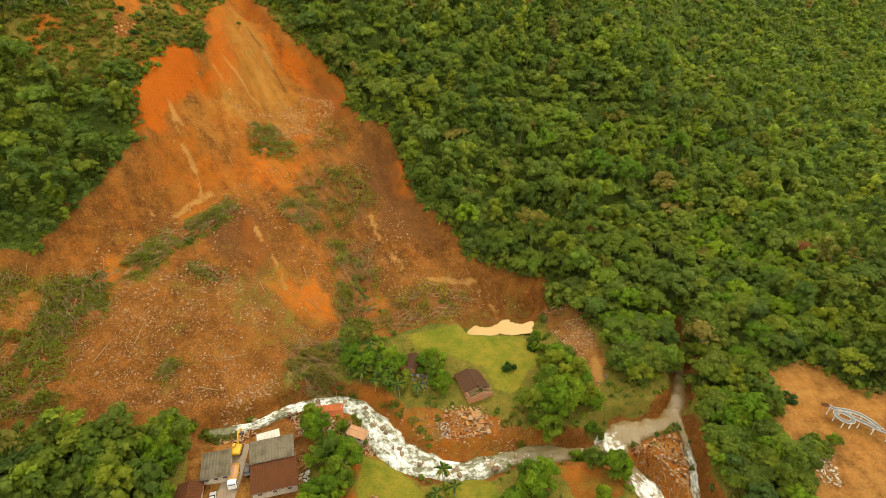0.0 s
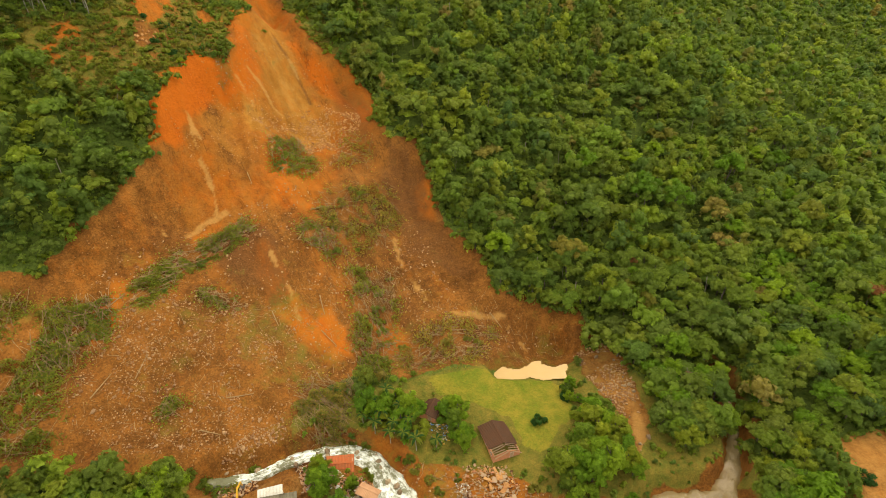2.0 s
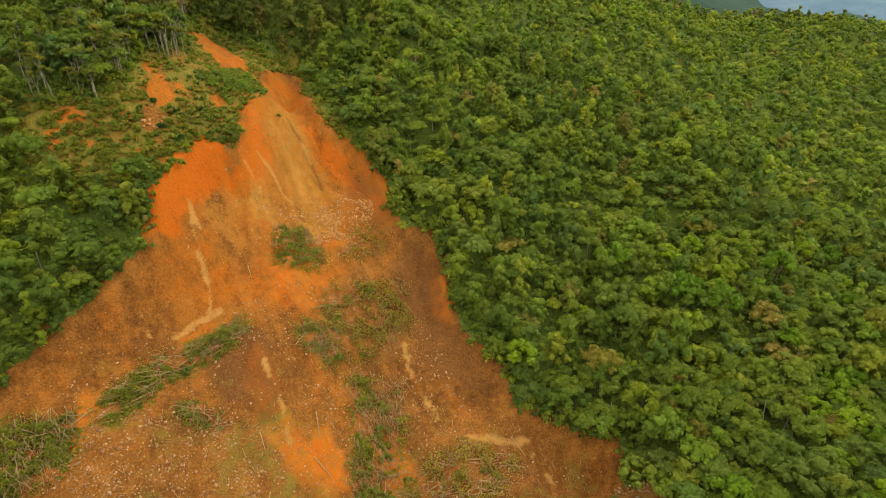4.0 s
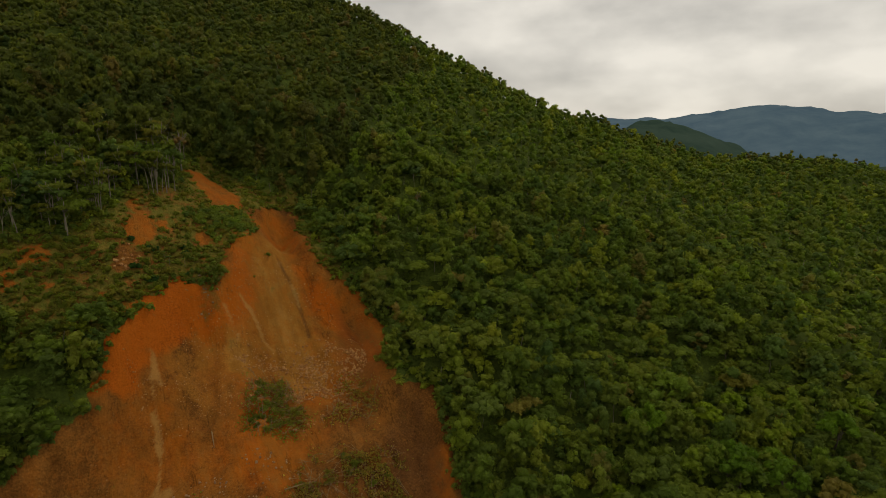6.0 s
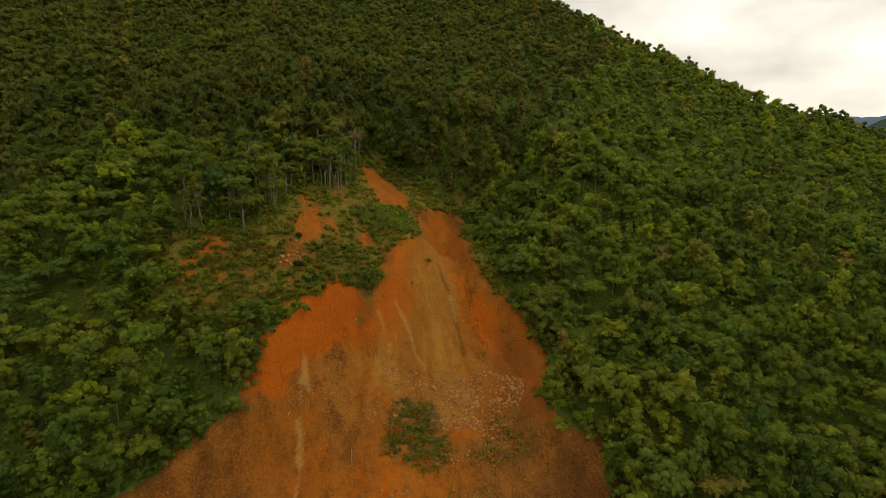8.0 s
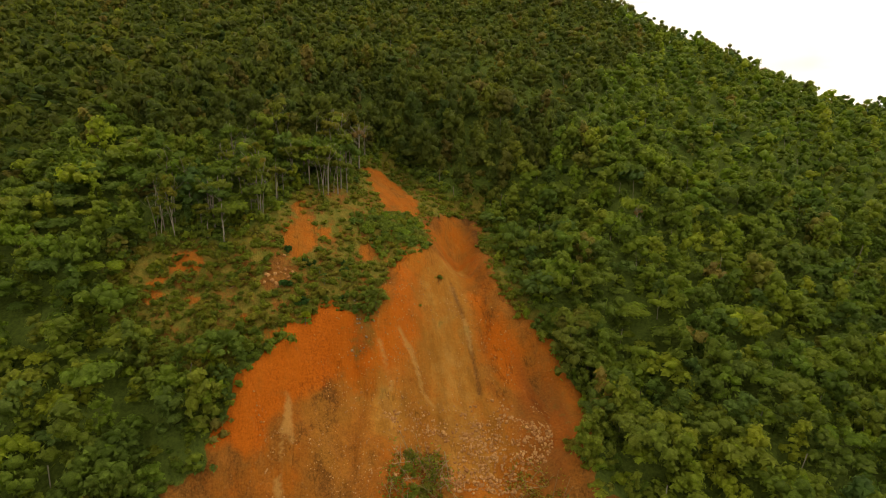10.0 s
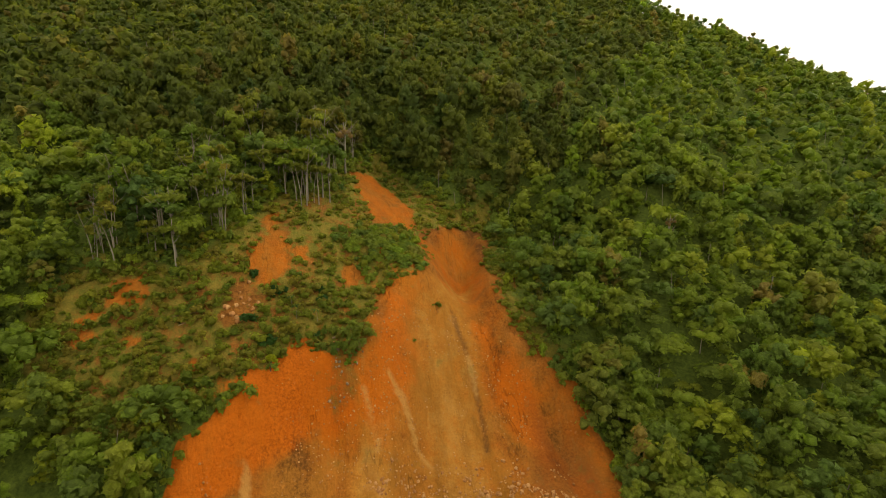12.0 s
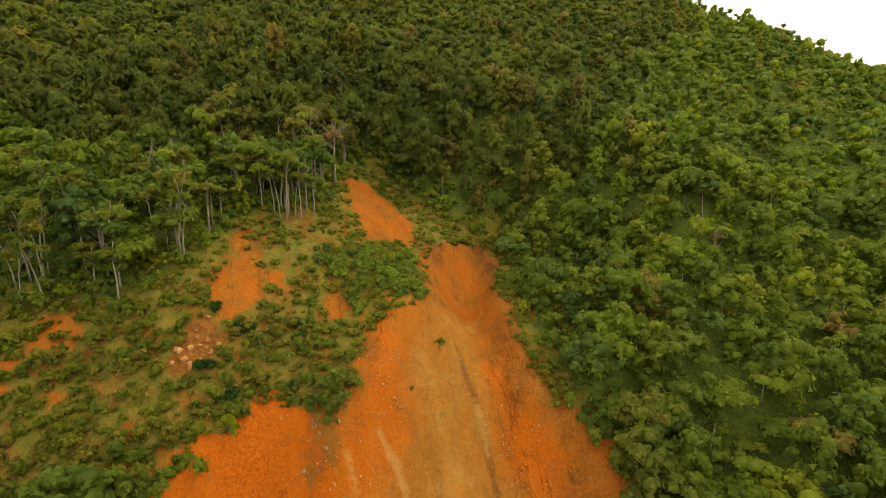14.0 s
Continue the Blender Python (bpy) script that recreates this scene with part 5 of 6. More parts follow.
stone_scatter("slide_stones", [(-120, 165), (-100, 200), (-60, 230), (-10, 230), (10, 190), (50, 180), (20, 165), (-40, 150)], 2000, 85, (0.12, 0.46), ROCK, "scattered stones over the brown slide")


def stems(points, rng, length, thick, lift=0.35, heading=None):
    """Thin fallen stems, three-sided, as verts and triangles."""
    n = len(points)
    p = np.array(points)
    a = rng.uniform(0, 2 * np.pi, n) if heading is None else rng.normal(heading, 0.5, n)
    half = rng.uniform(*length, n) / 2
    d = np.stack([np.cos(a), np.sin(a)], 1) * half[:, None]
    ends = []
    for sign in (-1, 1):
        q = p + sign * d
        ends.append(np.stack([q[:, 0], q[:, 1], land(q[:, 0], q[:, 1]) + rng.uniform(0.1, 2 * lift + 0.1, n)], 1))
    side = np.stack([-np.sin(a), np.cos(a), np.zeros(n)], 1)
    up = np.tile(np.array([0, 0, 1.0]), (n, 1))
    t = (thick * rng.uniform(0.6, 1.4, n))[:, None]
    ring = [side * t, -side * t, up * t * 1.4]
    v = np.stack([ends[0] + r for r in ring] + [ends[1] + r * 0.6 for r in ring], 1)
    tri = np.array([(0, 1, 4), (0, 4, 3), (1, 2, 5), (1, 5, 4), (2, 0, 3), (2, 3, 5)])
    f = tri[None] + np.arange(n)[:, None, None] * 6
    return v.reshape(-1, 3), f.reshape(-1, 3)


def brush_heap(area, seed, leaves, stem_count, label, material=STRAW_LEAF, heading=None, size=0.5, lift=0.55):
    """A heap of uprooted bamboo and brush on the slide."""
    rng = np.random.RandomState(seed)
    ob = thing("brush_heap", Matrix.Identity(4), label, "brush heap", "uprooted brush on the slide")
    p = np.array(within(area, leaves, seed))
    p = p + rng.normal(0, 1.8, p.shape)
    deep = np.clip(inside(p[:, 0], p[:, 1], area), 0, 3) / 3
    clump = wave(p[:, 0], p[:, 1], 4.0, seed) + 0.6 * wave(p[:, 0], p[:, 1], 1.6, seed)
    keep = clump > -0.22
    p, deep, clump = p[keep], deep[keep], np.clip(clump[keep] + 0.3, 0.05, 1.2)
    c = np.stack([p[:, 0], p[:, 1], land(p[:, 0], p[:, 1]) + rng.uniform(0.15, 1.0, len(p)) * clump * (0.5 + lift * 2.6 * deep)], 1)
    out = rng.normal(0, 0.6, c.shape) + np.array([0, 0, 1.0])
    v, f = clusters(rng, c, out, size)
    tagged(new("torn_foliage", mesh_of("foliage", v, f, material, True, tint=np.repeat(rng.rand(len(c)), 3))), kind="stuff").parent = ob
    v, f = stems(within(area, int(stem_count * 1.8), seed + 1), rng, (1.5, 7.5), 0.085, lift * 1.3, heading)
    tagged(new("stem_litter", mesh_of("stem_litter", v, f, STRAW, True)), kind="stuff").parent = ob
    return ob


HEAPS = [([(-48, 232), (-17, 243), (-12, 226), (-16, 210), (-42, 200), (-46, 214)], 1500, 110, None), ([(-52, 212), (-38, 214), (-38, 200), (-50, 203)], 400, 50, None),
         ([(-33, 199), (-12, 198), (-14, 170), (-15, 153), (-26, 158), (-28, 180)], 1900, 150, -1.0), ([(-104, 172), (-94, 195), (-75, 212), (-68, 206), (-85, 191), (-98, 167)], 1900, 110, 0.7),
         ([(-125, 161), (-106, 170), (-104, 153), (-117, 139)], 1500, 120, -0.8), ([(-140, 148), (-113, 151), (-106, 119), (-125, 114), (-140, 120)], 1800, 120, None),
         ([(-82, 178), (-67, 176), (-66, 172), (-80, 173)], 240, 24, None), ([(-42, 150), (-25, 151), (-26, 129), (-41, 130)], 1500, 130, -0.6),
         ([(-16, 168), (10, 180), (28, 178), (14, 160), (-7, 155)], 800, 110, 0.4), ([(-82, 138), (-76, 137), (-77, 133), (-82, 133)], 160, 12, None),
         ([(-72, 258), (-62, 264), (-49, 246), (-52, 238), (-68, 236)], 620, 60, None), ([(-40, 268), (-26, 262), (-28, 250), (-44, 246)], 260, 30, None),
         ([(-128, 162), (-146, 160), (-150, 145), (-132, 148)], 500, 60, -0.8)]
for k, (area, leaves, count, heading) in enumerate(HEAPS):
    brush_heap(area, 900 + 3 * k, int(leaves * 6.5), count, "heap of uprooted bamboo and brush on brown clay" if k % 3 else "tangle of torn green brush and dry stems on clay", STRAW_LEAF if k in (0, 7, 8, 11) else TORN_LEAF, heading, 0.42, 1.0 if k in (0, 2, 3, 4, 5, 7, 10) else 0.6)
rng = np.random.RandomState(96)
v, f = stems(within(BANKS[2], 120, 95) + within(BANKS[0], 110, 94) + within([(-38, 128), (-24, 131), (-20, 128), (-34, 122)], 60, 93), rng, (1.5, 6.0), 0.07, 0.2)
tagged(new("driftwood", mesh_of("driftwood", v, f, STRAW, True)), "tangled driftwood along the flooded banks", "sticks", kind="stuff")
rng = np.random.RandomState(97)
v, f = stems(within([(-118, 150), (-100, 178), (-60, 176), (-30, 200), (10, 190), (56, 184), (48, 168), (-10, 158), (-44, 142), (-52, 126), (-100, 116), (-125, 116)], 900, 98), rng, (0.8, 3.6), 0.06, 0.15)
tagged(new("strewn_sticks", mesh_of("strewn_sticks", v, f, STRAW, True)), "pale sticks and broken stems strewn over clay", "sticks", kind="stuff")
LOGS = [(-46, 222, 50, 9), (-40, 208, 120, 8), (-44, 212, 20, 7), (-31, 228, 100, 7), (-22, 216, -20, 9), (-36, 167, -30, 8), (-50, 206, 70, 8), (-55, 171, -60, 7), (-91, 146, 80, 8), (-101, 140, 70, 9),
        (-112, 132, -30, 8), (-118, 150, -50, 9), (-60, 141, 20, 8), (-66, 129, -15, 7), (-40, 180, -70, 8), (12, 174, 15, 8), (26, 182, -40, 7), (-106, 168, 60, 7), (0, 172, -10, 8), (-76, 232, -60, 6), (72, 101, -60, 13), (77, 96, -50, 9),
        (75, 90, -70, 10), (79, 92, -40, 8), (-60, 262, -60, 9), (-132, 262, 40, 6), (-130, 261, 55, 5)]
log_mesh = bmesh.new()
tube(log_mesh, 0.16, (-0.5, 0, 0), (0.5, 0.03, 0.02), 0.09, 7)
tube(log_mesh, 0.05, (0.1, 0, 0.05), (0.22, 0.10, 0.12), 0.02, 5)
log_ob = tagged(part("fallen_log", log_mesh, STRAW), "barkless pale tree trunk lying on the clay", "log", "fallen trunks")
log_data = log_ob.data
bpy.data.objects.remove(log_ob)
for x, y, turn, length in LOGS:
    ob = tagged(new("fallen_log", log_data), "barkless pale tree trunk lying on the clay", "log", "fallen trunks")
    dx, dy = math.cos(radians(turn)) * length / 2, math.sin(radians(turn)) * length / 2
    a, b = Vector((x - dx, y - dy, height(x - dx, y - dy) + 0.25)), Vector((x + dx, y + dy, height(x + dx, y + dy) + 0.25))
    ob.matrix_basis = Matrix.Translation((a + b) / 2) @ (b - a).to_track_quat("X", "Z").to_matrix().to_4x4() @ Matrix.Diagonal((length, 1.25, 1.25, 1))


# ---- buildings by the river ----
def sheet(bm, width, length, pitch, deep, thick=0.06, m=Matrix.Identity(4)):
    """A corrugated or tiled slope: waves across its width, its middle at the origin."""
    k = max(4, int(width / pitch) * 4)
    xs = [width * (i / k - 0.5) for i in range(k + 1)]
    rows = []
    for lift in (0.0, -thick):
        for y in (-length / 2, length / 2):
            rows.append([bm.verts.new(m @ Vector((x, y, lift + deep * math.sin(2 * math.pi * x / pitch)))) for x in xs])
    for i in range(k):
        bm.faces.new((rows[0][i], rows[0][i + 1], rows[1][i + 1], rows[1][i]))
        bm.faces.new((rows[2][i + 1], rows[2][i], rows[3][i], rows[3][i + 1]))
        bm.faces.new((rows[0][i + 1], rows[0][i], rows[2][i], rows[2][i + 1]))
        bm.faces.new((rows[1][i], rows[1][i + 1], rows[3][i + 1], rows[3][i]))
    for i in (0, k):
        bm.faces.new((rows[0][i], rows[1][i], rows[3][i], rows[2][i]) if i == 0 else (rows[1][i], rows[0][i], rows[2][i], rows[3][i]))
    return bm


def house(name, label, x, y, turn, width, length, tall, rise, roof, wall, pitch=0.45, lean=(0, 0), lift=0.0, eaves=0.5, openings=3, rafters=False):
    """A small house: four walls with doors and windows, two roof slopes and a ridge cap along its length."""
    ob = thing(name, pose(x, y, height(x, y) + lift, lean[0], lean[1], turn), label, "house")
    t = 0.2
    for side in (-1, 1):
        part("wall", boxes(((t, length, tall + 1.0), (side * (width - t) / 2, 0, (tall - 1.0) / 2)), bevel=0.02), wall, ob)
        gable = boxes(((width - 2 * t, t, tall + 1.0), (0, side * (length - t) / 2, (tall - 1.0) / 2)), bevel=0.02)
        v = [gable.verts.new(p) for q in (-t / 2, t / 2) for p in ((-width / 2 + t, side * (length - t) / 2 + q, tall), (width / 2 - t, side * (length - t) / 2 + q, tall), (0, side * (length - t) / 2 + q, tall + rise * 0.92))]
        for face in ((0, 1, 2), (5, 4, 3), (0, 3, 4, 1), (1, 4, 5, 2), (2, 5, 3, 0)):
            gable.faces.new([v[i] for i in face])
        bmesh.ops.recalc_face_normals(gable, faces=gable.faces)
        part("wall", gable, wall, ob)
        run = math.hypot(width / 2 + eaves, rise * (1 + 2 * eaves / width))
        slope = math.degrees(math.atan2(rise, width / 2))
        m = pose(side * (width / 4 + eaves / 2), 0, tall + rise / 2 - rise * eaves / width + 0.12, 0, side * slope, 0) @ pose(0, 0, 0, 0, 0, 90)
        kept = 0.74 if rafters else 1.0
        m = pose(0, (1 - kept) * (length / 2 + eaves), 0) @ m
        part("roof", sheet(bmesh.new(), kept * (length + 2 * eaves), run, pitch, 0.06, 0.06, m), roof, ob)
        if rafters:
            for k in range(5):
                py = -length / 2 - 0.6 + k * 0.85 + 0.2 * side
                part("rafter", boxes(((run * (0.95 - 0.12 * (k % 3)), 0.16, 0.18), (side * (width / 4 + 0.2), py, tall + rise / 2 - 0.05 * k), (3 * k - 6, side * slope, 5 * side * (k % 3 - 1)))), TIMBER, ob)
        for k in range(openings):
            py = length * ((k + 0.5) / openings - 0.5)
            pane = part("window", boxes(((0.06, 1.0, 0.9), (side * (width / 2 + 0.01), py, tall * 0.58)), bevel=0.01), DARK_OPENING, ob)
            part("frame", boxes(((0.08, 1.16, 0.08), (side * (width / 2 + 0.02), py, tall * 0.58 + 0.5)), ((0.08, 1.16, 0.08), (side * (width / 2 + 0.02), py, tall * 0.58 - 0.5)),
                                ((0.08, 0.08, 0.92), (side * (width / 2 + 0.02), py - 0.54, tall * 0.58)), ((0.08, 0.08, 0.92), (side * (width / 2 + 0.02), py + 0.54, tall * 0.58))), WHITE_PLASTER, pane)
    part("ridge_cap", boxes(((0.5, (length + 2 * eaves) * kept, 0.14), (0, (1 - kept) * (length / 2 + eaves), tall + rise + 0.16)), bevel=0.05), roof, ob)
    door = part("door", boxes(((0.95, 0.08, 2.05), (width * 0.18, -length / 2 - 0.02, 1.03)), bevel=0.02), TIMBER, ob)
    part("door_frame", boxes(((1.12, 0.1, 0.1), (width * 0.18, -length / 2 - 0.03, 2.12)), ((0.08, 0.1, 2.1), (width * 0.18 - 0.53, -length / 2 - 0.03, 1.05)), ((0.08, 0.1, 2.1), (width * 0.18 + 0.53, -length / 2 - 0.03, 1.05))), WHITE_PLASTER, door)
    return ob


def single_slope(name, label, x, y, turn, width, length, tall, fall, roof, wall, pitch=0.9, lean=(0, 0), lift=0.0):
    """A shed under one sloping roof."""
    ob = thing(name, pose(x, y, height(x, y) + lift, lean[0], lean[1], turn), label, "shed")
    for side in (-1, 1):
        part("wall", boxes(((0.18, length, tall + 1.0), (side * (width / 2 - 0.1), 0, tall / 2 - 0.5)), bevel=0.02), wall, ob)
        part("wall", boxes(((width - 0.4, 0.18, tall + 1.0 + 0.4 * side * fall), (0, side * (length / 2 - 0.1), tall / 2 - 0.5 + 0.2 * side * fall)), bevel=0.02), wall, ob)
    part("roof", sheet(bmesh.new(), width + 0.8, length + 1.0, pitch, 0.05, 0.05, pose(0, 0, tall + 0.45 * fall + 0.15, math.degrees(math.atan2(fall, length)), 0, 0)), roof, ob)
    part("gutter", boxes(((width + 0.8, 0.14, 0.12), (0, -length / 2 - 0.55, tall - 0.10)), bevel=0.03), STEEL, ob)
    for k in range(3):
        part("window", boxes(((1.1, 0.05, 0.8), (width * (k / 3 - 0.33), -length / 2 - 0.02, tall * 0.55)), bevel=0.01), DARK_OPENING, ob)
    return ob


single_slope("grey_roof_house", "low house with a weathered grey fibre-cement roof", -57.0, 101.8, 8, 7.4, 7.4, 2.7, 0.8, FIBRE, WHITE_PLASTER)
single_slope("workshop", "long workshop under a streaked grey corrugated roof", -42.0, 105.6, 10, 12.0, 6.0, 3.6, 1.0, FIBRE, WHITE_PLASTER)
single_slope("brown_roof_house", "broad house with a weathered brown clay-tile roof", -40.3, 98.0, 10, 12.2, 8.2, 2.9, 1.1, BROWN_TILE, WHITE_PLASTER, pitch=0.5)
single_slope("white_annex", "torn annex with pale sheet roofing", -43.6, 110.0, 12, 6.0, 3.6, 2.6, 0.5, WHITE_SHEET, WHITE_PLASTER, lean=(3, -4))
house("small_brown_house", "small house with a red-brown tile roof", -62.6, 91.6, 4, 6.2, 10.5, 2.6, 1.1, BROWN_TILE, WHITE_PLASTER)
house("wooded_house", "dark tile-roofed house among trees", -84.0, 100.0, -6, 5.5, 6.5, 2.6, 1.1, DARK_TILE, WHITE_PLASTER)
house("ruined_house", "collapsed house under a sagging dark tile roof with bare rafters", 21.3, 128.6, 17, 8.6, 12.0, 1.8, 1.5, DARK_TILE, BRICK, lean=(-4, 7), lift=-0.6, rafters=True)
house("crushed_house", "half-buried house with a dark brown tile roof", 0.6, 139.8, -24, 5.6, 7.0, 1.6, 1.0, DARK_TILE, BRICK, lean=(-6, -8), lift=-0.5)
house("tilted_house", "wrecked house with a broken red clay-tile roof", -27.0, 122.6, 98, 5.4, 7.2, 1.3, 1.0, CLAY_TILE, PINK_PLASTER, lean=(6, -9), lift=-0.2, pitch=0.9, openings=2)
house("pink_ruin", "toppled pink-plastered house on the river bank", -17.6, 111.6, 70, 3.6, 5.2, 1.9, 0.6, PINK_PLASTER, WHITE_PLASTER, lean=(9, 12), lift=0.1, openings=2)


def rubble(name, label, area, count, seed, materials, size=(0.3, 1.6)):
    """A heap of broken boards, sheets and masonry; one part for each material."""
    size, count = (size[0] * 0.6, size[1] * 0.55), int(count * 1.6)
    ob = thing(name, Matrix.Identity(4), label, "rubble", "heaps of wreckage")
    rng = np.random.RandomState(seed)
    for k, (part_name, material) in enumerate(materials):
        bm = bmesh.new()
        places = np.array(within(area, count // len(materials), seed + k))
        for (x, y), ground in zip(places, land(places[:, 0], places[:, 1])):
            s = rng.uniform(*size)
            flat = rng.uniform(0.08, 0.35)
            box(bm, (s, s * rng.uniform(0.15, 0.8), s * flat), (x, y, ground + rng.uniform(0.05, 0.6)), tuple(rng.uniform(-25, 25, 2)) + (rng.uniform(0, 360),))
        tagged(part(part_name, bm, material, ob), kind="stuff")
    return ob


WRECK = [("timber_litter", TIMBER), ("plaster_litter", PINK_PLASTER), ("brick_litter", BRICK), ("tile_litter", BROWN_TILE), ("board_litter", TIMBER)]
rubble("wreckage_heap", "wreckage of boards, plaster and brick by the river", [(-22, 118), (-12, 116), (-11, 108), (-20, 107)], 190, 301, WRECK)
rubble("wreckage_heap", "splintered timber and masonry washed against the bank", [(-38, 120), (-32, 122), (-30, 114), (-36, 112)], 170, 302, WRECK)
rubble("wreckage_heap", "smashed brown boards and tiles below the ruined house", [(11, 121), (24, 120), (26, 111), (14, 107), (8, 111)], 230, 303, WRECK[:1] + WRECK[2:] + [("clod_litter", CLAY_ROCK)])
rubble("wreckage_heap", "pale sheets and household wreckage beside a crushed house", [(0, 136), (6, 135), (6, 128), (1, 128)], 90, 304, [("sheets", WHITE_SHEET), ("boards", TIMBER), ("tarpaulin", BLUE_SHEET), ("paint", YELLOW_PAINT)], (0.3, 1.1))
rubble("burnt_heap", "dark charred heap of scrap", [(7.5, 115), (11.5, 115), (12, 109), (8, 109)], 90, 305, [("scrap", STEEL), ("boards", TIMBER), ("sheets", WHITE_SHEET)], (0.3, 1.1))
rubble("wreckage_heap", "rubble and bricks behind the workshop", [(-36, 108), (-32, 108), (-32, 96), (-35, 96)], 100, 306, WRECK, (0.25, 0.9))
rubble("timber_pile", "pile of pale offcuts and a crate at the track's edge", [(115, 88), (122, 90), (118, 80), (113, 80)], 80, 307, [("plank_litter", TIMBER), ("sheet_litter", WHITE_PLASTER)], (0.4, 1.8))
rubble("brick_pile", "loose stack of hollow bricks on the grass", [(-13, 92), (-11, 92), (-11, 88), (-13, 88)], 40, 308, [("bricks", CLAY_TILE), ("boards", TIMBER)], (0.4, 1.4))
rubble("clay_blocks", "big slabs of dried clay and concrete on the bank", [(15, 119), (22, 119), (24, 110), (17, 109)], 22, 309, [("slab_litter", CLAY_ROCK), ("concrete", TIMBER)], (1.4, 4.6))
rubble("sheet_stack", "fallen white sheets behind the house", [(-33.5, 100.5), (-31, 100.5), (-31, 97), (-33.5, 97)], 8, 310, [("sheets", WHITE_SHEET)], (1.2, 2.4))

rubble("wreckage_heap", "pale planks, plaster and tiles strewn round the wrecked houses", [(-42, 124), (-34, 124), (-24, 118), (-15, 116), (-14, 110), (-20, 107), (-26, 113), (-35, 113)], 330, 311, WRECK + [("sheets", WHITE_SHEET), ("concrete", CONCRETE)], (0.3, 1.8))
rubble("timber_pile", "brown splintered timber raked up beside the excavator", [(-61, 118), (-51, 119), (-49, 114), (-52, 111), (-60, 112)], 260, 312, [("plank_litter", TIMBER), ("bark_litter", BROWN_TILE), ("clod_litter", CLAY_ROCK)], (0.4, 2.2))
rubble("debris_island", "clods and planks stranded in the river's bend", [(-12, 112), (-8, 115), (-5, 112), (-7, 108), (-11, 108)], 150, 313, [("clod_litter", CLAY_ROCK), ("boards", TIMBER), ("stone_litter", GREY_ROCK)], (0.5, 2.0))
rubble("wreckage_heap", "broken plaster and bricks by the toppled house", [(-24, 113), (-15, 113), (-12, 107), (-16, 104), (-22, 106)], 170, 314, WRECK + [("plaster_chips", WHITE_PLASTER)], (0.3, 1.6))

rubble("driftwood_bar", "flood debris of boards and clods on a gravel bar", [(67, 102), (79, 104), (85, 98), (81, 86), (73, 86), (70, 94)], 240, 315, [("plank_litter", TIMBER), ("bark_litter", BROWN_TILE), ("clod_litter", CLAY_ROCK), ("stone_litter", ROCK)], (0.4, 2.0))

# the concrete lane between the houses
lane = [(-56.5, 82), (-53.6, 92), (-52.6, 100), (-52.2, 110)]
bm = bmesh.new()
rows = []
for i, (cx, cy) in enumerate(lane):
    rows.append([bm.verts.new((cx + s * 2.6, cy, height(cx + s * 2.6, cy) + 0.25)) for s in (-1, -0.3, 0.3, 1)] + [bm.verts.new((cx + s * 2.6, cy, height(cx, cy) - 0.6)) for s in (1, -1)])
for r, q in zip(rows, rows[1:]):
    for k in range(6):
        bm.faces.new((r[k], r[(k + 1) % 6], q[(k + 1) % 6], q[k]))
bmesh.ops.recalc_face_normals(bm, faces=bm.faces)
bmesh.ops.subdivide_edges(bm, edges=bm.edges, cuts=2, use_grid_fill=True)
tagged(part("road_lane", bm, DIRTY_CONCRETE), "dusty concrete lane between the houses", "lane", kind="structure")


# ---- vehicles ----
def wheel(parent, x, y, radius, width):
    tyre = part("wheel", tube(bmesh.new(), radius, (x - width / 2, y, radius), (x + width / 2, y, radius), sides=16), RUBBER, parent)
    part("rim", tube(bmesh.new(), radius * 0.55, (x - width / 2 - 0.02, y, radius), (x + width / 2 + 0.02, y, radius), sides=10), SILVER_PAINT, tyre)


def prism(profile, half):
    """A side view, drawn as (y, z) points, carried across the width and bevelled."""
    bm = bmesh.new()
    rows = [[bm.verts.new((s * half, y, z)) for y, z in profile] for s in (-1, 1)]
    n = len(profile)
    bm.faces.new(rows[0])
    bm.faces.new(rows[1][::-1])
    for i in range(n):
        bm.faces.new((rows[0][(i + 1) % n], rows[0][i], rows[1][i], rows[1][(i + 1) % n]))
    bmesh.ops.recalc_face_normals(bm, faces=bm.faces)
    bmesh.ops.bevel(bm, geom=list(bm.edges), offset=0.05, segments=1, affect="EDGES")
    return bm


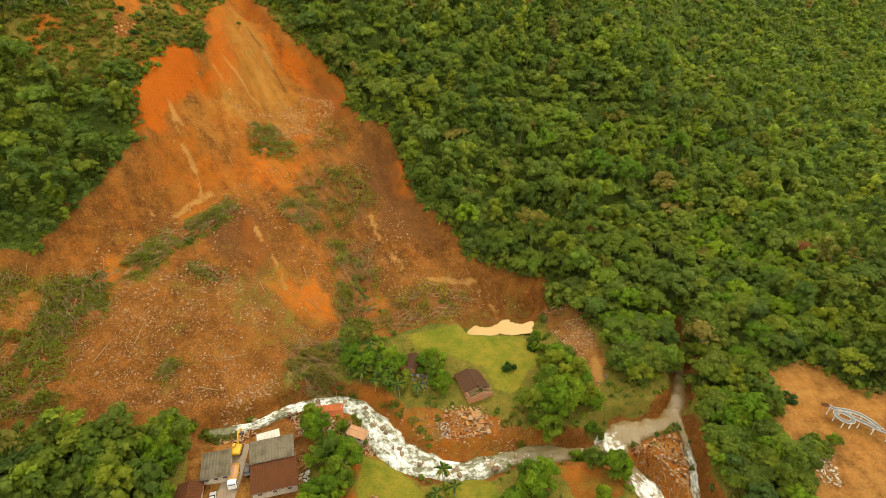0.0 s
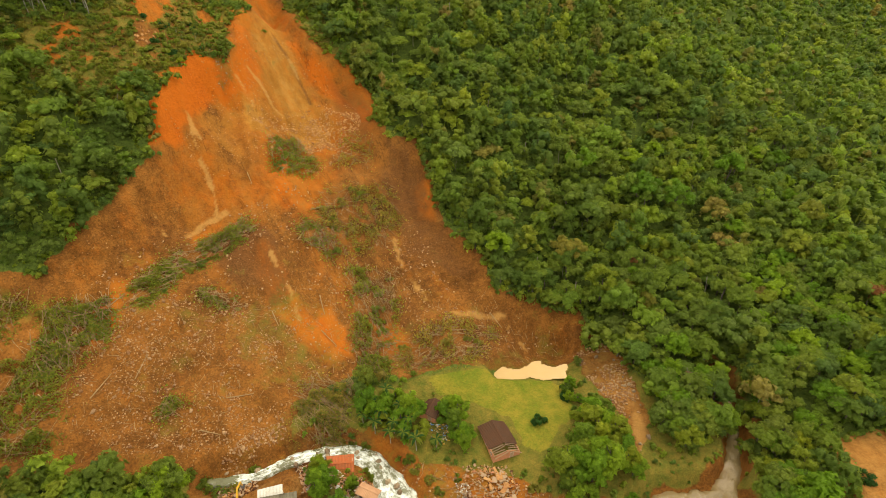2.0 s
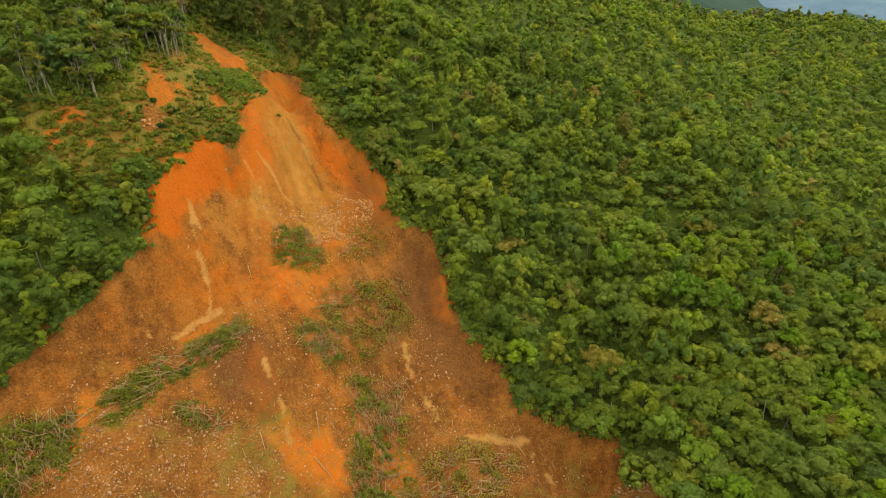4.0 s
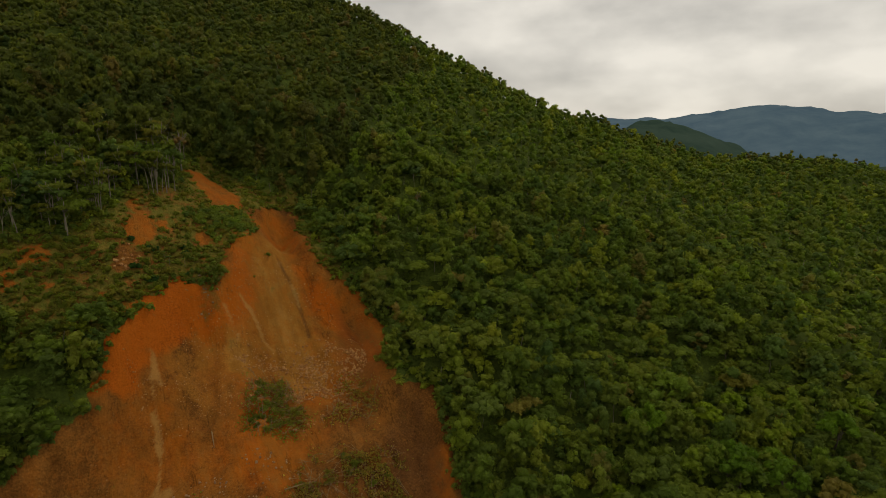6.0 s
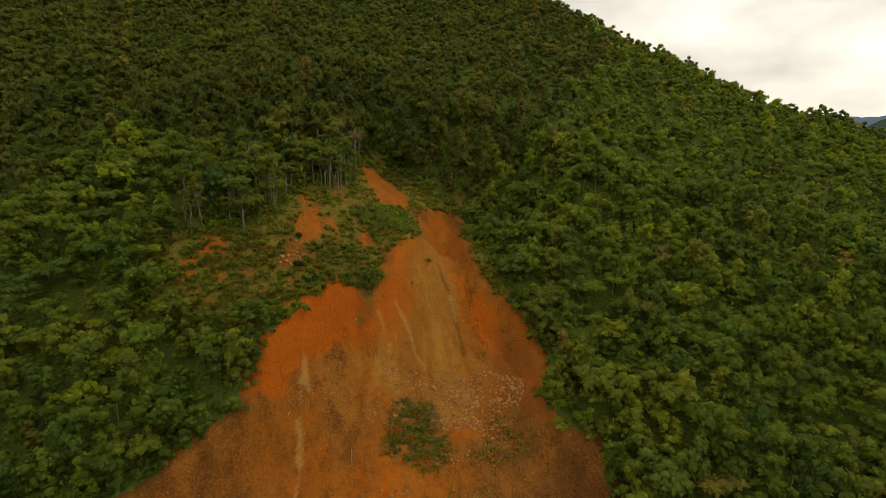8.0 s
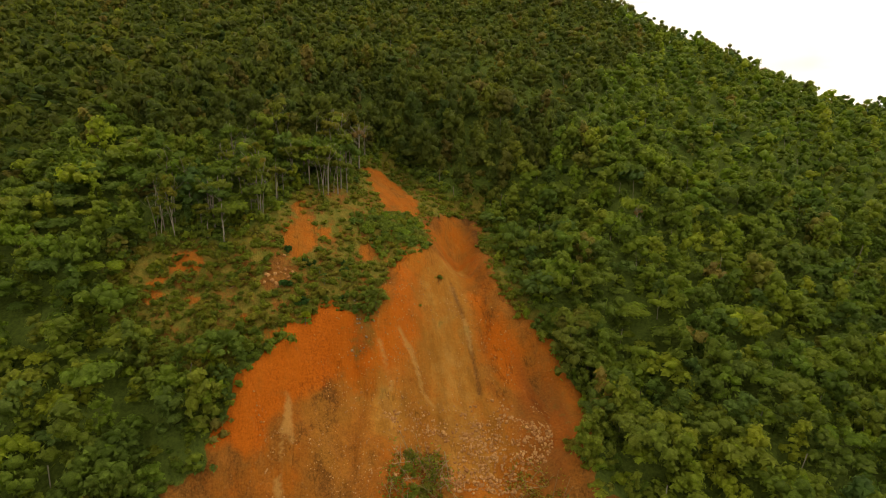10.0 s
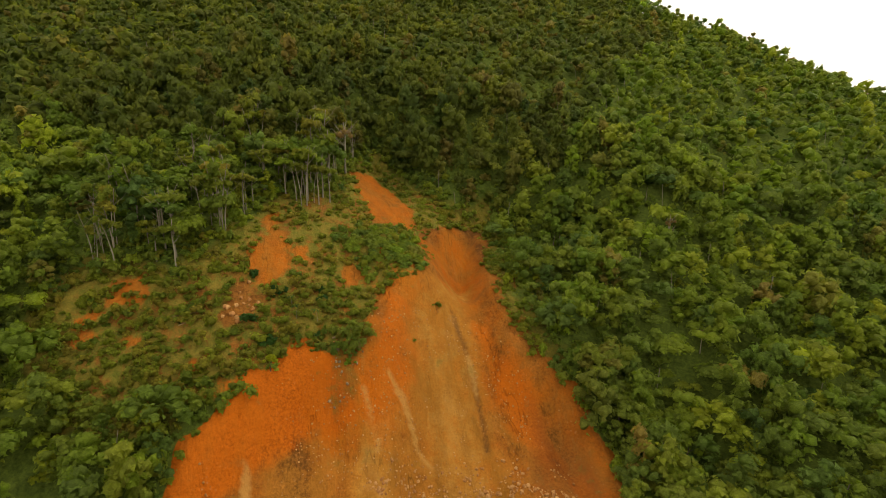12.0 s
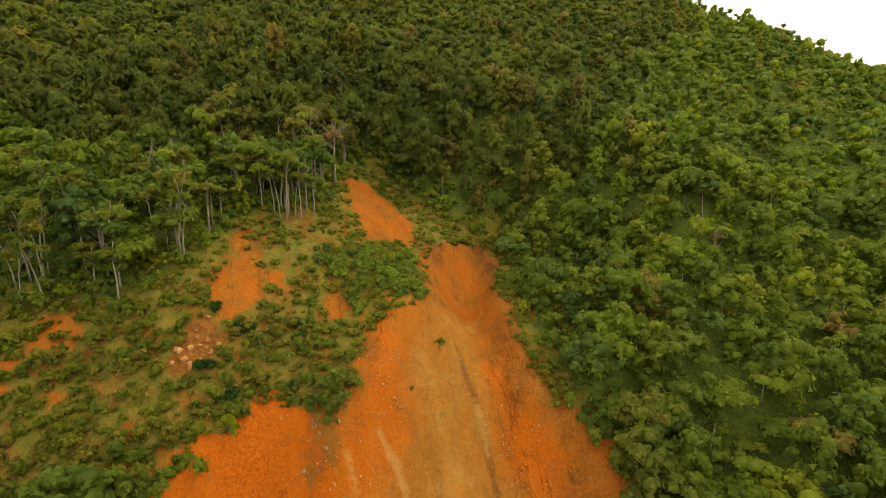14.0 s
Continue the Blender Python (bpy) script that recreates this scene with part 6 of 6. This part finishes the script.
def car(name, label, x, y, turn, paint, length=4.3, tall=1.45, boxy=False):
    ob = thing(name, pose(x, y, height(x, y) + 0.28, 0, 0, turn), label, "car" if not boxy else "van")
    h = length / 2
    part("body", prism([(-h, 0.35), (-h, 0.85), (-h * 0.75, 0.95), (h * 0.45, 0.95), (h * 0.92, 0.82), (h, 0.55), (h, 0.35)] if not boxy else [(-h, 0.35), (-h, tall * 0.62), (h * 0.72, tall * 0.62), (h, 0.9), (h, 0.35)], 0.86), paint, ob)
    part("glasshouse", prism([(-h * 0.82, 0.92), (-h * 0.62, tall - 0.06), (h * 0.12, tall - 0.06), (h * 0.45, 0.92)] if not boxy else [(-h * 0.95, tall * 0.6), (-h * 0.9, tall - 0.08), (h * 0.45, tall - 0.08), (h * 0.74, tall * 0.6)], 0.78), CAR_GLASS, ob)
    part("roof", boxes(((1.36, length * 0.36 if not boxy else length * 0.7, 0.07), (0, -h * 0.25 if not boxy else -h * 0.22, tall - 0.04)), bevel=0.03), paint, ob)
    for sx in (-1, 1):
        for sy in (-0.62, 0.62):
            wheel(ob, sx * 0.78, sy * h, 0.31, 0.2)
        part("headlight", boxes(((0.3, 0.06, 0.16), (sx * 0.6, h - 0.02, 0.68)), bevel=0.02), WHITE_SHEET, ob)
    return ob


car("silver_car", "small silver hatchback parked on the grass", -56.6, 93.2, 8, SILVER_PAINT)
car("white_van", "white panel van parked below the tiled house", -37.4, 88.4, -80, WHITE_PAINT, 4.9, 1.95, True)
car("yellow_car", "yellow car beside a house wall", -42.6, 87.2, -78, YELLOW_PAINT)
car("dark_car", "dark pickup parked against the workshop", -48.6, 101.5, 6, STEEL, 4.4, 1.6)


def tipper():
    ob = thing("tipper_truck", pose(-51.9, 99.2, height(-51.9, 99.2) + 0.3, 0, 0, 186), "white tipper truck loaded with sandy soil on the lane", "truck")
    part("chassis", boxes(((0.9, 7.4, 0.3), (0, 0, 0.75)), bevel=0.04), STEEL, ob)
    cab = part("cab", prism([(1.9, 0.6), (1.9, 2.55), (2.2, 2.75), (3.4, 2.7), (3.75, 1.7), (3.8, 0.6)], 1.15), WHITE_PAINT, ob)
    part("windscreen", boxes(((1.9, 0.06, 0.85), (0, 3.62, 2.12), (-18, 0, 0)), bevel=0.02), CAR_GLASS, cab)
    for s in (-1, 1):
        part("side_window", boxes(((0.05, 0.9, 0.65), (s * 1.17, 2.75, 2.1)), bevel=0.02), CAR_GLASS, cab)
    bed = part("tipper_body", boxes(((2.35, 5.2, 0.12), (0, -1.0, 1.1)), ((0.1, 5.2, 1.1), (-1.15, -1.0, 1.6)), ((0.1, 5.2, 1.1), (1.15, -1.0, 1.6)), ((2.2, 0.1, 1.3), (0, 1.6, 1.7)), ((2.2, 0.1, 1.0), (0, -3.55, 1.55)), bevel=0.02), YELLOW_PAINT, ob)
    load = bmesh.new()
    bmesh.ops.create_grid(load, x_segments=8, y_segments=14, size=1.0, matrix=Matrix.Translation((0, -1.0, 1.75)) @ Matrix.Diagonal((1.08, 2.5, 1, 1)))
    for v in load.verts:
        v.co.z += 0.35 * max(0.0, 1 - abs(v.co.x) / 1.1) * max(0.0, 1 - abs(v.co.y + 1) / 2.6) + 0.08 * noise.noise(v.co * 2)
    part("load", load, PINK_PLASTER, bed)
    for s in (-1, 1):
        for y in (2.7, -1.4, -2.6):
            wheel(ob, s * 1.0, y, 0.5, 0.35)
        part("mirror", boxes(((0.12, 0.2, 0.4), (s * 1.35, 3.4, 2.1)), bevel=0.02), STEEL, cab)


def excavator():
    ob = thing("excavator", pose(-52.6, 107.6, height(-52.6, 107.6) + 0.3, 0, 0, 0), "yellow tracked excavator with its arm over the rubble", "excavator")
    for s in (-1, 1):
        part("track", prism([(-1.7, 0.15), (-1.95, 0.45), (-1.7, 0.8), (1.7, 0.8), (1.95, 0.45), (1.7, 0.15)], 0.28), RUBBER, ob).location.x = s * 1.05
    house_part = part("upper_body", prism([(-1.9, 0.95), (-1.95, 1.9), (-1.3, 2.05), (0.9, 1.9), (1.25, 0.95)], 1.25), YELLOW_PAINT, ob)
    part("counterweight", boxes(((2.4, 0.6, 0.9), (0, -2.0, 1.45)), bevel=0.12), YELLOW_PAINT, house_part)
    cab = part("cab", prism([(-0.3, 1.0), (-0.3, 2.75), (0.8, 2.75), (1.35, 2.0), (1.35, 1.0)], 0.42), YELLOW_PAINT, ob)
    cab.location.x = -0.8
    part("cab_glass", boxes(((0.7, 0.05, 0.8), (0, 1.12, 2.3), (-32, 0, 0)), ((0.88, 0.8, 0.6), (0, 0.3, 2.3))), CAR_GLASS, cab)
    part("boom", prism([(0.9, 1.4), (2.4, 3.9), (3.1, 4.3), (5.4, 3.5), (5.3, 3.15), (3.1, 3.75), (2.75, 3.5), (1.4, 1.3)], 0.2), YELLOW_PAINT, ob)
    part("stick", prism([(5.1, 3.6), (5.7, 3.5), (6.1, 1.2), (5.8, 1.15)], 0.15), YELLOW_PAINT, ob)
    part("bucket", prism([(5.5, 1.3), (6.3, 1.25), (6.5, 0.6), (6.0, 0.15), (5.4, 0.4), (5.9, 0.6)], 0.5), STEEL, ob)
    part("ram", tube(bmesh.new(), 0.09, (0, 1.3, 1.5), (0, 2.7, 3.2)), SILVER_PAINT, ob)


tipper()
excavator()


# ---- the raised ramp on the bare lot ----
def strip(points, width, thick):
    """A deck along points."""
    bm, rows = bmesh.new(), []
    for i, p in enumerate(points):
        a, b = Vector(points[max(i - 1, 0)]), Vector(points[min(i + 1, len(points) - 1)])
        side = (b - a).cross(Vector((0, 0, 1))).normalized() * width / 2
        p = Vector(p)
        rows.append([bm.verts.new(q) for q in (p - side, p + side, p + side - Vector((0, 0, thick)), p - side - Vector((0, 0, thick)))])
    for r, q in zip(rows, rows[1:]):
        for k in range(4):
            bm.faces.new((r[k], r[(k + 1) % 4], q[(k + 1) % 4], q[k]))
    bm.faces.new(rows[0])
    bm.faces.new(rows[-1][::-1])
    bmesh.ops.recalc_face_normals(bm, faces=bm.faces)
    return bm


def ramp():
    x0, y0 = 133.2, 100.6
    g = height(x0, y0)
    ob = thing("raised_ramp", pose(x0, y0, g, 0, 0, -47) @ Matrix.Scale(0.9, 4), "grey raised ramp with a looping deck on white posts", "ramp")
    main = [(x, 0.0, 3.2) for x in np.linspace(-5.5, 30, 20)]
    bend = [(x, 2.6 * math.sin(math.pi * min(1, (x + 3) / 13)) + 0.2, 3.3) for x in np.linspace(-3, 10, 18)]
    ring = [(2.6 * math.cos(a) - 0.5, -1.9 + 1.9 * math.sin(a), 3.25) for a in np.linspace(0, 2 * math.pi, 30)]
    for points in (main, bend, ring):
        deck = part("deck", strip(points, 1.35, 0.25), GREY_PAINT, ob)
        for s in (-1, 1):
            off = []
            for i, p in enumerate(points):
                a, b = Vector(points[max(i - 1, 0)]), Vector(points[min(i + 1, len(points) - 1)])
                off.append(Vector(p) + (b - a).cross(Vector((0, 0, 1))).normalized() * s * 0.66 + Vector((0, 0, 0.32)))
            part("kerb", strip(off, 0.12, 0.4), CONCRETE, deck)
    part("nose", boxes(((2.4, 1.6, 0.3), (-6.4, 0.2, 3.0), (0, -10, 8)), bevel=0.05), BROWN_TILE, ob)
    for x, y in ((-5, 0.5), (-5, -0.5), (-2, -0.6), (0, -3.8), (-2.8, -2.2), (2, -2.6), (1, 2.8), (4, 2.8), (4, -0.6), (8, 1.6), (8, -0.7), (12, -0.7), (12, 0.7), (17, 0), (22, 0), (27, 0)):
        part("post", tube(bmesh.new(), 0.16, (x, y, -1.5), (x, y, 3.05), sides=10), WHITE_PAINT, ob)


ramp()


# ---- palms by the river ----
def palm_kinds():
    made = []
    for k in range(2):
        rng = np.random.RandomState(600 + k)
        ob = tagged(new("palm_tree"), "slim palm with a loose head of feathery fronds", "palm", "palms by the river")
        v, f = bole(610 + k, 6.5, 0.14, 0.05, 0, 7)
        new("trunk", mesh_of("trunk", v, f, PALE_BARK, True)).parent = ob
        top = v[-7:].mean(axis=0)
        for q in range(11):
            a, drop = 2 * math.pi * q / 11 + rng.uniform(-0.2, 0.2), rng.uniform(0.6, 1.5)
            V, F = [], []
            for i in range(7):
                t = i / 6
                c = top + np.array([math.cos(a) * 2.9 * t, math.sin(a) * 2.9 * t, 1.1 * math.sin(t * 2.2) - drop * t * t * 1.4])
                s = np.array([-math.sin(a), math.cos(a), 0]) * 0.42 * math.sin(math.pi * (0.12 + 0.86 * t))
                V += [c - s - np.array([0, 0, 0.22 * abs(math.sin(math.pi * t))]), c, c + s - np.array([0, 0, 0.22 * abs(math.sin(math.pi * t))])]
            for i in range(6):
                F += [(3 * i, 3 * i + 1, 3 * i + 4), (3 * i, 3 * i + 4, 3 * i + 3), (3 * i + 1, 3 * i + 2, 3 * i + 5), (3 * i + 1, 3 * i + 5, 3 * i + 4)]
            new("frond", mesh_of("frond", np.array(V), np.array(F), DARK_LEAF if q % 2 else SCRUB_LEAF, True, tint=np.zeros(len(V)))).parent = ob
        made.append(ob)
    return made


plant(palm_kinds(), [(8, 94), (11, 90), (6, 88), (-8, 128), (-4, 126), (-17, 132), (-12, 129), (82, 176), (2, 126), (-20, 98), (-18, 139, 0.9), (-14, 143, 1.0), (-9, 138, 0.9), (-21, 135, 0.8), (-15, 135, 1.0), (-11, 132, 0.9), (-6, 133, 0.8), (-108.9, 276.8, 0.55), (-112, 279, 0.5), (-104, 279, 0.5)], 46, (0.8, 1.1))
